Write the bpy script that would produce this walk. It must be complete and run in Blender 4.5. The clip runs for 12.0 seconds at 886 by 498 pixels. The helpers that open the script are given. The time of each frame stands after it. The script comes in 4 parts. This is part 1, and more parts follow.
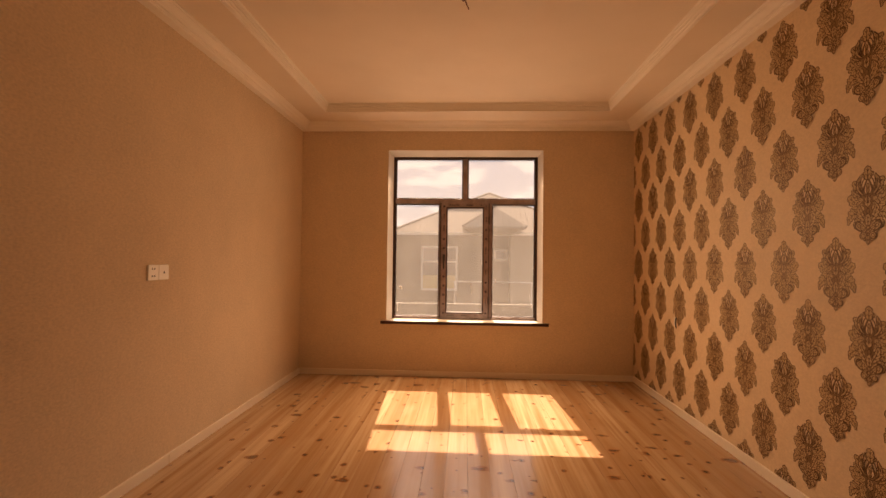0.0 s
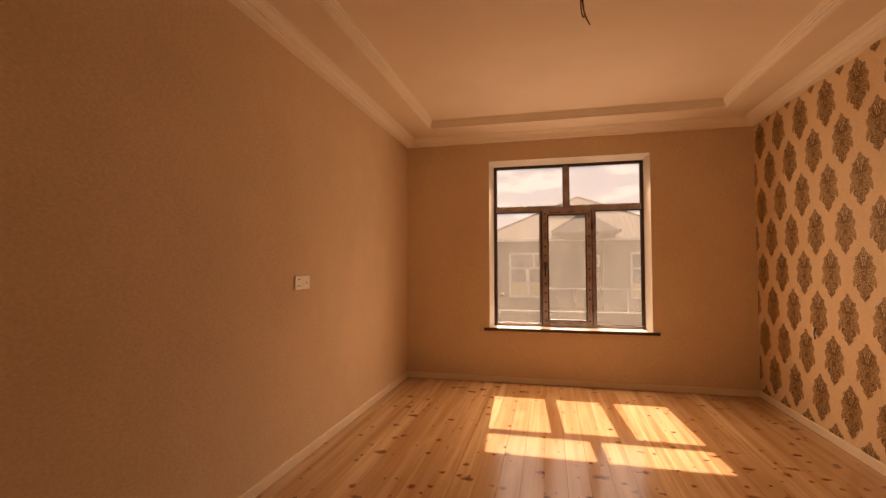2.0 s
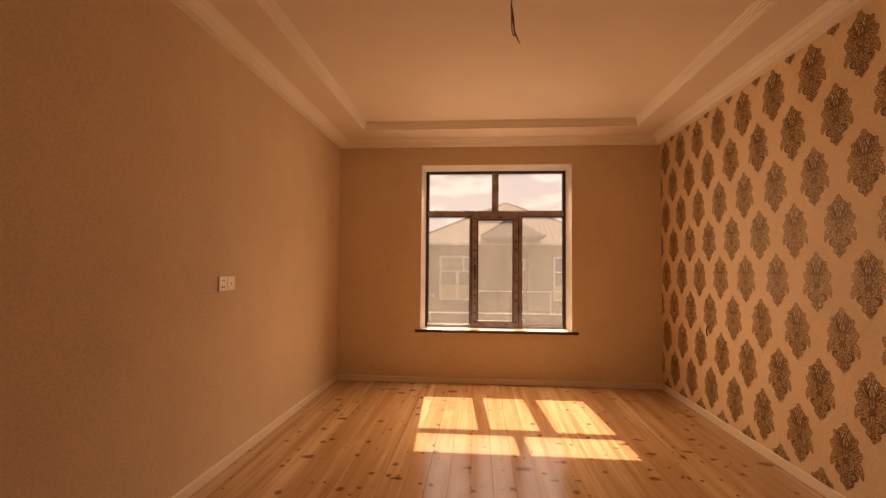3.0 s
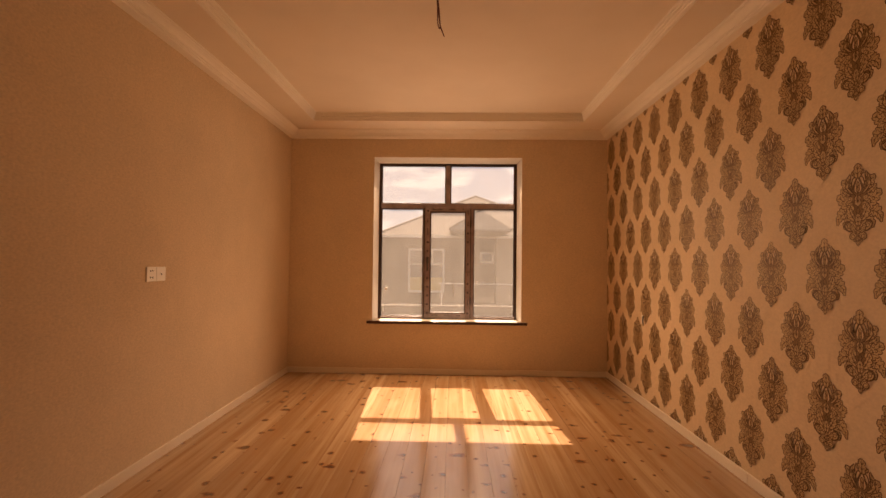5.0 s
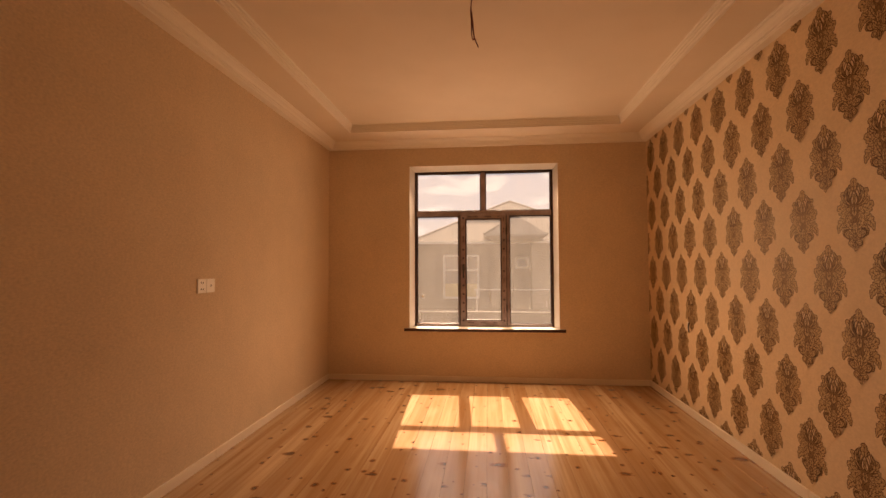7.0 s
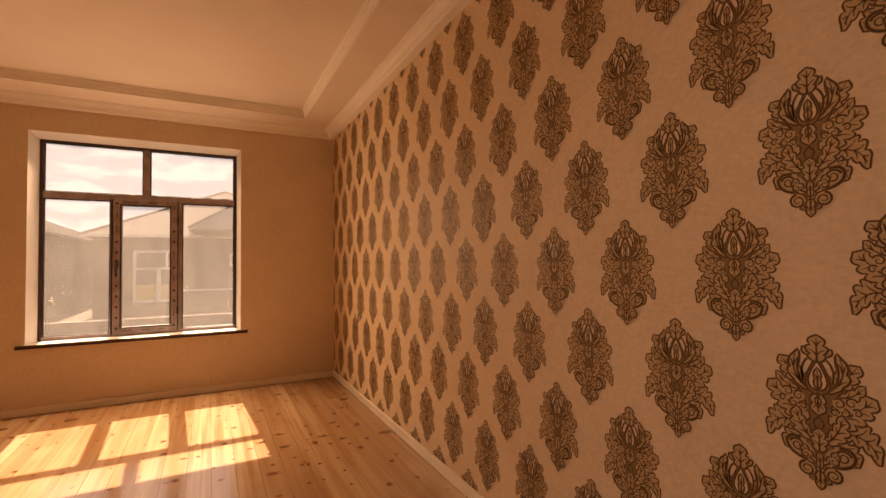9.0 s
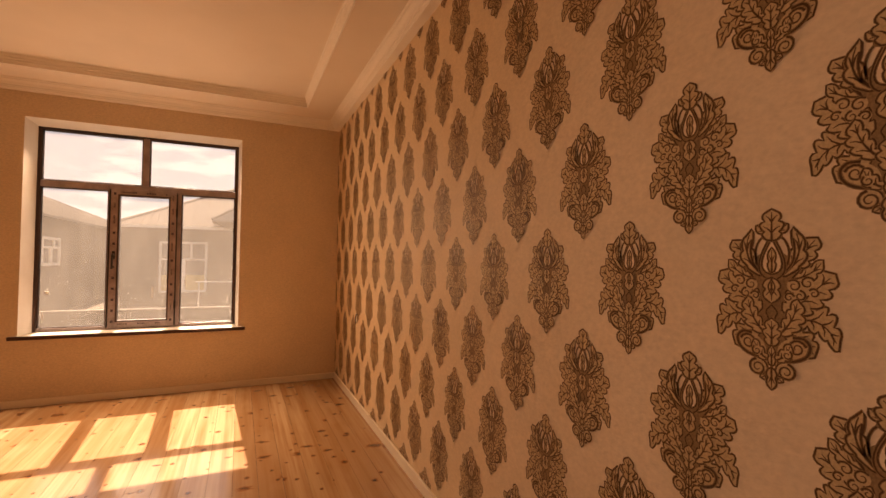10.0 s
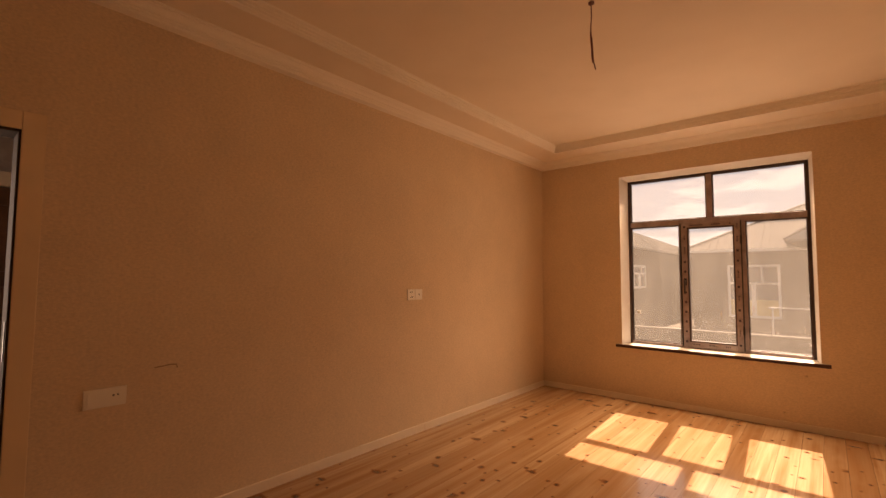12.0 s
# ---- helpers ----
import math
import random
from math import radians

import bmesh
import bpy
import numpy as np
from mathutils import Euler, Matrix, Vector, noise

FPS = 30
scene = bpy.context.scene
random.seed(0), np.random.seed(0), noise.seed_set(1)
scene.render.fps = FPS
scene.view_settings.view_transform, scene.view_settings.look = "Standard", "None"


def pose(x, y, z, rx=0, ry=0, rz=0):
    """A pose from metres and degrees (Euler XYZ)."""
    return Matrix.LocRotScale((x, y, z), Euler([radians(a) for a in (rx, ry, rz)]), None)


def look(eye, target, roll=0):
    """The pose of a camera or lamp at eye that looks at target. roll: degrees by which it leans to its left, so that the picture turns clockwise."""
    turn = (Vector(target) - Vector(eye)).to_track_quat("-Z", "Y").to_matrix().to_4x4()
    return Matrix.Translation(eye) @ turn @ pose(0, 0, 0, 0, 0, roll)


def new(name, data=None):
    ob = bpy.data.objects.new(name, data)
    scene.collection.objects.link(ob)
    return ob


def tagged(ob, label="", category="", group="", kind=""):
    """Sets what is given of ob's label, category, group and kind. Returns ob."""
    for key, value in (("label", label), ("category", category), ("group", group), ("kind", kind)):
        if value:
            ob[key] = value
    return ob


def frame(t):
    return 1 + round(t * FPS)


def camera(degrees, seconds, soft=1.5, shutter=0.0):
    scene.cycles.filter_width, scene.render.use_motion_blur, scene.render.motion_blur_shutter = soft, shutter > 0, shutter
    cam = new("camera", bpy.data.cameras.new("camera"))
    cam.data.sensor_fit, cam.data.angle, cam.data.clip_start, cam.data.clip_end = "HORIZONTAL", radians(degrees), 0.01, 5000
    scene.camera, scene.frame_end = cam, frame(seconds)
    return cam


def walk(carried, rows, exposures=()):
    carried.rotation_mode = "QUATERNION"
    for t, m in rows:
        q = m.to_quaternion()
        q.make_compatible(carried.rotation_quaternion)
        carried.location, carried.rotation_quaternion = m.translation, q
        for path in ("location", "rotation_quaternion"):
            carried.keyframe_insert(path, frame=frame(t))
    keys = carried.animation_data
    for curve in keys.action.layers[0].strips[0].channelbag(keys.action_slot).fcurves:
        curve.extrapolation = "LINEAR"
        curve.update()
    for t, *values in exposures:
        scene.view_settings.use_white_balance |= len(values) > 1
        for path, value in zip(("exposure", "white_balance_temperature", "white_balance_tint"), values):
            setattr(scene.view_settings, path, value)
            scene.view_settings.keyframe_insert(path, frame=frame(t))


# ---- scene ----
cam = camera(89.3, 12.0)
PATH = [
    (0, (0.246, 0.031, 1.249), (0.148, 2.028, 1.293), 0.7),
    (0.5, (0.256, -0.013, 1.25), (-0.062, 1.96, 1.309), 0.1),
    (1, (0.217, -0.055, 1.239), (-0.283, 1.881, 1.299), -0.5),
    (1.5, (0.141, -0.085, 1.255), (-0.386, 1.844, 1.315), -0.4),
    (2, (0.057, -0.113, 1.262), (-0.405, 1.832, 1.335), -0.1),
    (2.5, (0.036, -0.141, 1.263), (-0.247, 1.838, 1.334), 0.2),
    (3, (0.053, -0.167, 1.26), (-0.105, 1.825, 1.345), 0.5),
    (3.5, (0.063, -0.177, 1.255), (0.014, 1.82, 1.336), 0.6),
    (3.7, (0.077, -0.177, 1.256), (0.065, 1.822, 1.329), 0.6),
    (5.5, (0.349, -0.201, 1.245), (0.248, 1.796, 1.291), 0.7),
    (6, (0.321, -0.234, 1.243), (0.008, 1.741, 1.27), 0.5),
    (6.5, (0.283, -0.236, 1.268), (-0.144, 1.717, 1.304), 0.1),
    (7, (0.289, -0.2, 1.268), (0.092, 1.789, 1.348), -0.2),
    (7.5, (0.313, -0.172, 1.279), (0.757, 1.776, 1.368), -0.9),
    (7.7, (0.349, -0.195, 1.295), (1.091, 1.661, 1.364), -1.3),
    (9.3, (0.9, -0.154, 1.235), (1.833, 1.612, 1.292), -0.4),
    (9.5, (0.97, -0.1, 1.24), (1.889, 1.675, 1.295), 0.5),
    (10, (1.076, -0.008, 1.267), (1.898, 1.815, 1.313), 0.8),
    (10.5, (1.157, -0.002, 1.277), (1.333, 1.989, 1.352), 1.7),
    (11, (1.216, -0.063, 1.29), (0.63, 1.846, 1.39), 0.8),
    (11.5, (1.187, -0.123, 1.303), (0.135, 1.574, 1.42), 0.5),
    (12, (1.124, -0.196, 1.301), (-0.172, 1.322, 1.425), 0.3),
]

walk(cam, [(t, look(eye, target, roll)) for t, eye, target, roll in PATH],
     exposures=[(0.0, 1.04, 10500, 34), (1.0, 0.95, 10500, 34), (2.2, 1.04, 10500, 34), (7.7, 1.02, 10500, 34), (9.5, 1.24, 10500, 34),
                (10.2, 1.24, 10500, 34), (12.0, 1.08, 10500, 34)])

# ---- world, sun, window fill lamps ----
SUN_DIR = Vector((-0.059, 0.89, 1.0)).normalized()
world = bpy.data.worlds.new("sky")
scene.world = world
world.use_nodes = True
wn, wl = world.node_tree.nodes, world.node_tree.links
wn.clear()
sky = wn.new("ShaderNodeTexSky")
sky.sky_type = "NISHITA"
sky.sun_disc = False
sky.sun_elevation = math.asin(SUN_DIR.z)
sky.sun_rotation = math.atan2(SUN_DIR.x, SUN_DIR.y)
wco = wn.new("ShaderNodeTexCoord")
wmap = wn.new("ShaderNodeMapping")
wmap.inputs["Scale"].default_value = (1.0, 1.0, 3.2)
wnoise = wn.new("ShaderNodeTexNoise")
wnoise.inputs["Scale"].default_value = 8.0
wnoise.inputs["Detail"].default_value = 7
wramp = wn.new("ShaderNodeValToRGB")
wramp.color_ramp.elements[0].color = (0, 0, 0, 1)
wramp.color_ramp.elements[0].position = 0.49
wramp.color_ramp.elements[1].position = 0.57
wmix = wn.new("ShaderNodeMix")
wmix.data_type = "RGBA"
wmix.inputs[7].default_value = (6.2, 7.8, 9.6, 1)
wbg = wn.new("ShaderNodeBackground")
wbg.inputs["Strength"].default_value = 0.06
wout = wn.new("ShaderNodeOutputWorld")
wl.new(wco.outputs["Generated"], wmap.inputs["Vector"])
wl.new(wmap.outputs["Vector"], wnoise.inputs["Vector"])
wl.new(wnoise.outputs["Fac"], wramp.inputs["Fac"])
wveil = wn.new("ShaderNodeMix")
wveil.data_type = "RGBA"
wveil.inputs[0].default_value = 0.8
wveil.inputs[7].default_value = (3.6, 4.8, 6.9, 1)
wl.new(sky.outputs["Color"], wveil.inputs[6])
wl.new(wramp.outputs["Color"], wmix.inputs[0])
wl.new(wveil.outputs[2], wmix.inputs[6])
wl.new(wmix.outputs[2], wbg.inputs["Color"])
wl.new(wbg.outputs["Background"], wout.inputs["Surface"])

sun = new("sun", bpy.data.lights.new("sun", "SUN"))
sun.data.energy = 5.0
sun.data.angle = radians(0.53)
sun.data.color = (1.0, 0.96, 0.88)
sun.matrix_world = look(SUN_DIR * 30, (0, 0, 0))


def window_lamp(name, z, slope, power, color):
    """Added fill lamp in the window's opening, standing in for sky light and yard bounce; slope: degrees above the
    level.
    """
    ob = new(name, bpy.data.lights.new(name, "AREA"))
    ob.data.shape = "RECTANGLE"
    ob.data.size, ob.data.size_y = 1.45, 0.22
    ob.data.energy, ob.data.color, ob.data.spread = power, color, radians(86)
    at = Vector((0.24, 4.9, z))
    ob.matrix_world = look(at, at + Vector((0.0, -math.cos(radians(slope)), math.sin(radians(slope)))))


window_lamp("window_sky_light", 2.26, -58, 8.6, (1.0, 0.84, 0.64))
window_lamp("window_yard_light", 0.72, 55, 1.3, (1.0, 0.82, 0.62))

# added fill lamps, turned sideways to brighten the east and west walls
for side in (1, -1):
    lamp = new("window_side_fill", bpy.data.lights.new("window_side_fill", "AREA"))
    lamp.data.shape = "RECTANGLE"
    lamp.data.size, lamp.data.size_y = 0.30, 1.50
    lamp.data.energy, lamp.data.color, lamp.data.spread = (1.25 if side > 0 else 0.75), (1.0, 0.82, 0.58), radians(80)
    at = Vector((0.24, 4.88, 1.45))
    lamp.matrix_world = look(at, at + Vector((side * math.sin(radians(40)), -math.cos(radians(40)), 0)))

# added fill lamp at an unseen hall opening, aimed through the doorway
hall_fill = new("hall_fill_light", bpy.data.lights.new("hall_fill_light", "AREA"))
hall_fill.data.shape = "RECTANGLE"
hall_fill.data.size, hall_fill.data.size_y = 0.80, 1.40
hall_fill.data.energy, hall_fill.data.color, hall_fill.data.spread = 2.6, (1.0, 0.95, 0.90), radians(80)
hall_fill.matrix_world = look((-3.10, -0.72, 1.35), (2.0, -0.1, 1.25))


# ---- materials ----
def mat(name, color=(0.8, 0.8, 0.8), rough=0.6, metal=0.0, spec=0.5):
    m = bpy.data.materials.new(name)
    m.use_nodes = True
    b = m.node_tree.nodes["Principled BSDF"]
    b.inputs["Base Color"].default_value = (*color, 1)
    b.inputs["Roughness"].default_value = rough
    b.inputs["Metallic"].default_value = metal
    b.inputs["Specular IOR Level"].default_value = spec
    return m


class Nodes:
    """Short hand for the nodes of one material."""

    def __init__(self, m):
        self.t = m.node_tree
        self.b = self.t.nodes["Principled BSDF"]

    def add(self, kind, **values):
        n = self.t.nodes.new(kind)
        for k, v in values.items():
            n.inputs[k.replace("_", " ")].default_value = v
        return n

    def link(self, a, b):
        self.t.links.new(a, b)

    def coords(self, scale=(1, 1, 1), shift=None):
        c = self.add("ShaderNodeTexCoord")
        mp = self.add("ShaderNodeMapping")
        mp.inputs["Scale"].default_value = scale
        self.link(c.outputs["Object"], mp.inputs["Vector"])
        if shift is not None:
            self.link(shift, mp.inputs["Location"])
        return mp.outputs["Vector"]

    def noise(self, vec, scale, detail=4, rough=0.55):
        n = self.add("ShaderNodeTexNoise", Scale=scale, Detail=detail, Roughness=rough)
        self.link(vec, n.inputs["Vector"])
        return n.outputs["Fac"]

    def ramp(self, fac, *stops):
        r = self.add("ShaderNodeValToRGB")
        e = r.color_ramp.elements
        while len(e) < len(stops):
            e.new(0.5)
        for el, (p, c) in zip(e, stops):
            el.position = p
            el.color = (*c, 1) if len(c) == 3 else c
        self.link(fac, r.inputs["Fac"])
        return r.outputs["Color"]

    def mix(self, fac, a, b, how="MIX"):
        m = self.add("ShaderNodeMix")
        m.data_type = "RGBA"
        m.blend_type = how
        for i, v in ((0, fac), (6, a), (7, b)):
            if hasattr(v, "default_value"):
                self.link(v, m.inputs[i])
            elif i == 0:
                m.inputs[0].default_value = v
            else:
                m.inputs[i].default_value = (*v, 1)
        return m.outputs[2]

    def math(self, op, a, b=0.0, c=0.0):
        m = self.add("ShaderNodeMath")
        m.operation = op
        for i, v in enumerate((a, b, c)):
            if hasattr(v, "default_value"):
                self.link(v, m.inputs[i])
            else:
                m.inputs[i].default_value = v
        return m.outputs[0]

    def bump(self, height, strength=0.2, distance=0.002):
        n = self.add("ShaderNodeBump", Strength=strength, Distance=distance)
        self.link(height, n.inputs["Height"])
        self.link(n.outputs["Normal"], self.b.inputs["Normal"])


def paper_material(name, base, dark, weave, gloss=0.66, spec=0.2):
    """Embossed vinyl wallpaper: fibre grain, faint mottling."""
    m = mat(name, base, 0.75, spec=spec)
    n = Nodes(m)
    vec = n.coords()
    cloud = n.noise(vec, 3.0, 3)
    grain = n.noise(n.coords(weave), 1.0, 5, 0.7)
    fine = n.noise(vec, 160, 3, 0.6)
    blotch = n.noise(n.coords((62, 62, 95)), 1.0, 2, 0.5)
    tone = n.math("ADD", n.math("MULTIPLY", cloud, 0.20), n.math("ADD", n.math("MULTIPLY", grain, 0.40), n.math("MULTIPLY", blotch, 0.40)))
    col = n.ramp(tone, (0.33, dark), (0.62, base))
    n.link(col, n.b.inputs["Base Color"])
    n.link(n.math("ADD", gloss, n.math("MULTIPLY", grain, 0.25)), n.b.inputs["Roughness"])
    n.bump(n.math("ADD", n.math("MULTIPLY", grain, 0.6), n.math("ADD", n.math("MULTIPLY", fine, 0.4), n.math("MULTIPLY", blotch, 0.8))), 0.6, 0.0018)
    return m


PAPER_PLAIN = paper_material("plain_wallpaper", (0.83, 0.66, 0.49), (0.64, 0.505, 0.37), (38, 38, 190))
PAPER_DAMASK = paper_material("damask_wallpaper_ground", (0.84, 0.65, 0.45), (0.70, 0.53, 0.355), (55, 55, 70), 0.42, 0.4)


def plaster_material(name, base, dark, rough=0.7):
    m = mat(name, base, rough, spec=0.3)
    n = Nodes(m)
    vec = n.coords()
    col = n.ramp(n.noise(vec, 2.2, 4), (0.3, dark), (0.65, base))
    n.link(col, n.b.inputs["Base Color"])
    n.bump(n.noise(vec, 45, 4), 0.15, 0.0015)
    return m


CEILING_WHITE = plaster_material("ceiling_paint", (0.83, 0.72, 0.60), (0.79, 0.68, 0.56))
TRIM_WHITE = plaster_material("moulding_paint", (0.91, 0.84, 0.75), (0.88, 0.81, 0.72), 0.5)
REVEAL_WHITE = plaster_material("reveal_plaster", (0.80, 0.76, 0.70), (0.68, 0.63, 0.56))
SKIRTING = plaster_material("skirting_paint", (0.90, 0.80, 0.68), (0.84, 0.74, 0.62), 0.4)


def pine_material():
    m = mat("varnished_pine", (0.6, 0.35, 0.15), 0.22, spec=1.0)
    n = Nodes(m)
    info = n.add("ShaderNodeObjectInfo")
    rnd = info.outputs["Random"]
    comb = n.add("ShaderNodeCombineXYZ")
    n.link(n.math("MULTIPLY", rnd, 37.0), comb.inputs["X"])
    n.link(n.math("MULTIPLY", rnd, 91.0), comb.inputs["Y"])
    shift = comb.outputs["Vector"]
    base = n.ramp(rnd, (0.0, (0.45, 0.262, 0.140)), (0.45, (0.53, 0.338, 0.192)), (0.8, (0.62, 0.420, 0.255)), (1.0, (0.40, 0.215, 0.108)))
    warp = n.noise(n.coords((3, 1.1, 1), shift), 1.0, 3)
    streaks = n.noise(n.coords((70, 1.6, 1), shift), 1.0, 5, 0.65)
    bands = n.noise(n.coords((17, 0.55, 1), shift), 1.0, 3)
    col = n.mix(n.ramp(bands, (0.38, (0, 0, 0)), (0.64, (1, 1, 1))), base, (0.39, 0.205, 0.098))
    col = n.mix(n.ramp(streaks, (0.45, (0, 0, 0)), (0.75, (0.32, 0.32, 0.32))), col, (0.32, 0.142, 0.058))
    col = n.mix(n.ramp(warp, (0.55, (0, 0, 0)), (0.8, (0.6, 0.6, 0.6))), col, (0.64, 0.445, 0.270))
    # knots: a layer of wide branch knots and one of small round ones
    for stretch, scale, wobble, least, most, floor_keep in (((0.6, 1.0, 0), 3.6, 0.045, 0.064, 0.140, 0.30), ((1.0, 0.9, 0), 6.0, 0.024, 0.068, 0.115, 0.35)):
        vec = n.coords(stretch, shift)
        wob = n.add("ShaderNodeTexNoise", Scale=40.0, Detail=3.0)
        n.link(vec, wob.inputs["Vector"])
        off = n.add("ShaderNodeVectorMath")
        off.operation = "MULTIPLY_ADD"
        off.inputs[1].default_value = (wobble, wobble, 0)
        n.link(wob.outputs["Color"], off.inputs[0])
        n.link(vec, off.inputs[2])
        vor = n.add("ShaderNodeTexVoronoi", Scale=scale)
        vor.voronoi_dimensions = "2D"
        n.link(off.outputs[0], vor.inputs["Vector"])
        sep = n.add("ShaderNodeSeparateColor")
        n.link(vor.outputs["Color"], sep.inputs["Color"])
        size = n.math("ADD", n.math("MULTIPLY", n.math("POWER", sep.outputs[0], 2.0), most), least)
        d = n.math("DIVIDE", vor.outputs["Distance"], size)
        halo = n.ramp(d, (0.0, (1, 1, 1)), (0.55, (0.75, 0.75, 0.75)), (1.0, (0, 0, 0)))
        core = n.ramp(d, (0.30, (1, 1, 1)), (0.84, (0, 0, 0)))
        keep = n.math("GREATER_THAN", sep.outputs[1], floor_keep)
        dark = n.math("ADD", 0.86, n.math("MULTIPLY", sep.outputs[2], 0.14))
        col = n.mix(n.math("MULTIPLY", n.math("MULTIPLY", halo, keep), 0.60), col, (0.30, 0.095, 0.024))
        col = n.mix(n.math("MULTIPLY", n.math("MULTIPLY", core, keep), dark), col, (0.125, 0.030, 0.005))
    n.link(col, n.b.inputs["Base Color"])
    dust = n.noise(n.coords((2.5, 2.5, 1)), 1.0, 5, 0.7)
    n.b.inputs["IOR"].default_value = 1.62
    n.link(n.math("ADD", 0.09, n.math("MULTIPLY", dust, 0.14)), n.b.inputs["Roughness"])
    n.bump(n.math("ADD", n.math("MULTIPLY", streaks, 0.6), n.math("MULTIPLY", warp, 1.2)), 0.10, 0.002)
    return m


PINE = pine_material()
JOINT = mat("dark_joint", (0.05, 0.02, 0.008), 0.9)
PRINT_GOLD = mat("bronze_print", (0.50, 0.37, 0.24), 0.47, 0.18, 0.4)
PRINT_DARK = mat("dark_brown_print", (0.10, 0.055, 0.028), 0.52, 0.0, 0.25)
PRINT_MID = mat("brown_shading_print", (0.27, 0.17, 0.09), 0.50, 0.08, 0.3)


def gold_grain(m, a, b):
    n = Nodes(m)
    fine = n.noise(n.coords(), 210, 3, 0.6)
    n.link(n.ramp(fine, (0.35, a), (0.65, b)), n.b.inputs["Base Color"])
    n.bump(fine, 0.6, 0.0010)


gold_grain(PRINT_GOLD, (0.50, 0.34, 0.185), (0.63, 0.44, 0.25))
gold_grain(PRINT_DARK, (0.074, 0.031, 0.010), (0.115, 0.050, 0.017))
gold_grain(PRINT_MID, (0.23, 0.132, 0.06), (0.33, 0.198, 0.096))


def film_material():
    """Brown window profile still under its scuffed protective film."""
    m = mat("film_covered_profile", (0.30, 0.20, 0.17), 0.35)
    n = Nodes(m)
    scuff = n.noise(n.coords((9, 9, 9)), 1.0, 5, 0.7)
    n.link(n.ramp(scuff, (0.35, (0.24, 0.185, 0.175)), (0.7, (0.44, 0.355, 0.34))), n.b.inputs["Base Color"])
    n.bump(n.noise(n.coords((60, 60, 60)), 1.0, 3), 0.2, 0.001)
    return m


FILM = film_material()
PROFILE = mat("dark_brown_profile", (0.055, 0.027, 0.018), 0.4)
GASKET = mat("black_gasket", (0.012, 0.01, 0.009), 0.6)
FILM_INK = mat("printed_ink", (0.05, 0.03, 0.04), 0.6)
HANDLE_DARK = mat("dark_handle_metal", (0.03, 0.022, 0.018), 0.35, 0.4)


def glass_material():
    """Unwashed clear glass: gloss, a veil of dust and mortar splashes."""
    m = bpy.data.materials.new("dusty_glass")
    m.use_nodes = True
    t = m.node_tree
    n = Nodes(m)
    t.nodes.remove(n.b)
    out = t.nodes["Material Output"]
    clear = n.add("ShaderNodeBsdfTransparent", Color=(0.94, 0.93, 0.90, 1))
    gloss = n.add("ShaderNodeBsdfGlossy", Roughness=0.02)
    fres = n.add("ShaderNodeFresnel", IOR=1.45)
    pane = n.add("ShaderNodeMixShader")
    n.link(fres.outputs[0], pane.inputs[0])
    n.link(clear.outputs[0], pane.inputs[1])
    n.link(gloss.outputs[0], pane.inputs[2])
    dust = n.add("ShaderNodeBsdfTranslucent", Color=(0.80, 0.74, 0.66, 1))
    vec = n.coords()
    smear = n.noise(n.coords((5, 5, 1.6)), 1.0, 5, 0.65)
    sep = n.add("ShaderNodeSeparateXYZ")
    n.link(vec, sep.inputs[0])
    veil = n.math("ADD", DUST_LOW, n.math("MULTIPLY", smear, DUST_VAR))
    vor = n.add("ShaderNodeTexVoronoi", Scale=64.0, Randomness=1.0)
    n.link(n.coords((1, 1, 0.7)), vor.inputs["Vector"])
    vs = n.add("ShaderNodeSeparateColor")
    n.link(vor.outputs["Color"], vs.inputs["Color"])
    spot = n.math("LESS_THAN", vor.outputs["Distance"], n.math("MULTIPLY", n.math("POWER", vs.outputs[0], 2.6), 0.30))
    low = n.math("LESS_THAN", sep.outputs["Z"], n.math("ADD", 0.62, n.math("MULTIPLY", vs.outputs[1], 0.75)))
    drops = n.math("MULTIPLY", n.math("MULTIPLY", spot, low), n.math("GREATER_THAN", vs.outputs[2], 0.4))
    fade = n.math("MINIMUM", n.math("MAXIMUM", n.math("SUBTRACT", 1.0, n.math("MULTIPLY", sep.outputs["Z"], 0.9)), 0.0), 0.6)
    specks = n.ramp(n.noise(n.coords((48, 48, 40)), 1.0, 4, 0.7), (0.50, (0, 0, 0)), (0.72, (1, 1, 1)))
    grime = n.math("MULTIPLY", n.math("MULTIPLY", fade, specks), 0.10)
    veil = n.math("ADD", veil, grime)
    fac = n.math("MINIMUM", n.math("ADD", veil, n.math("MULTIPLY", drops, 0.5)), 0.8)
    mix = n.add("ShaderNodeMixShader")
    n.link(fac, mix.inputs[0])
    n.link(pane.outputs[0], mix.inputs[1])
    n.link(dust.outputs[0], mix.inputs[2])
    n.link(mix.outputs[0], out.inputs["Surface"])
    return m


DUST_LOW, DUST_VAR = 0.04, 0.09
GLASS = glass_material()
PLASTIC = mat("white_plastic", (0.90, 0.85, 0.77), 0.35)
PLASTIC_HOLE = mat("socket_hole", (0.02, 0.015, 0.012), 0.8)
WIRE_BROWN = mat("brown_wire_sheath", (0.15, 0.030, 0.016), 0.5)
SILL_EDGE = mat("dark_sill_edge", (0.06, 0.022, 0.014), 0.35)
MARK = mat("brown_scuff", (0.42, 0.27, 0.16), 0.8)


def rough_material(name, a, b, scale=6.0, rough=0.85, bump=0.3):
    m = mat(name, a, rough)
    n = Nodes(m)
    vec = n.coords()
    n.link(n.ramp(n.noise(vec, scale, 6, 0.65), (0.32, a), (0.68, b)), n.b.inputs["Base Color"])
    n.bump(n.noise(vec, scale * 9, 4), bump, 0.004)
    return m


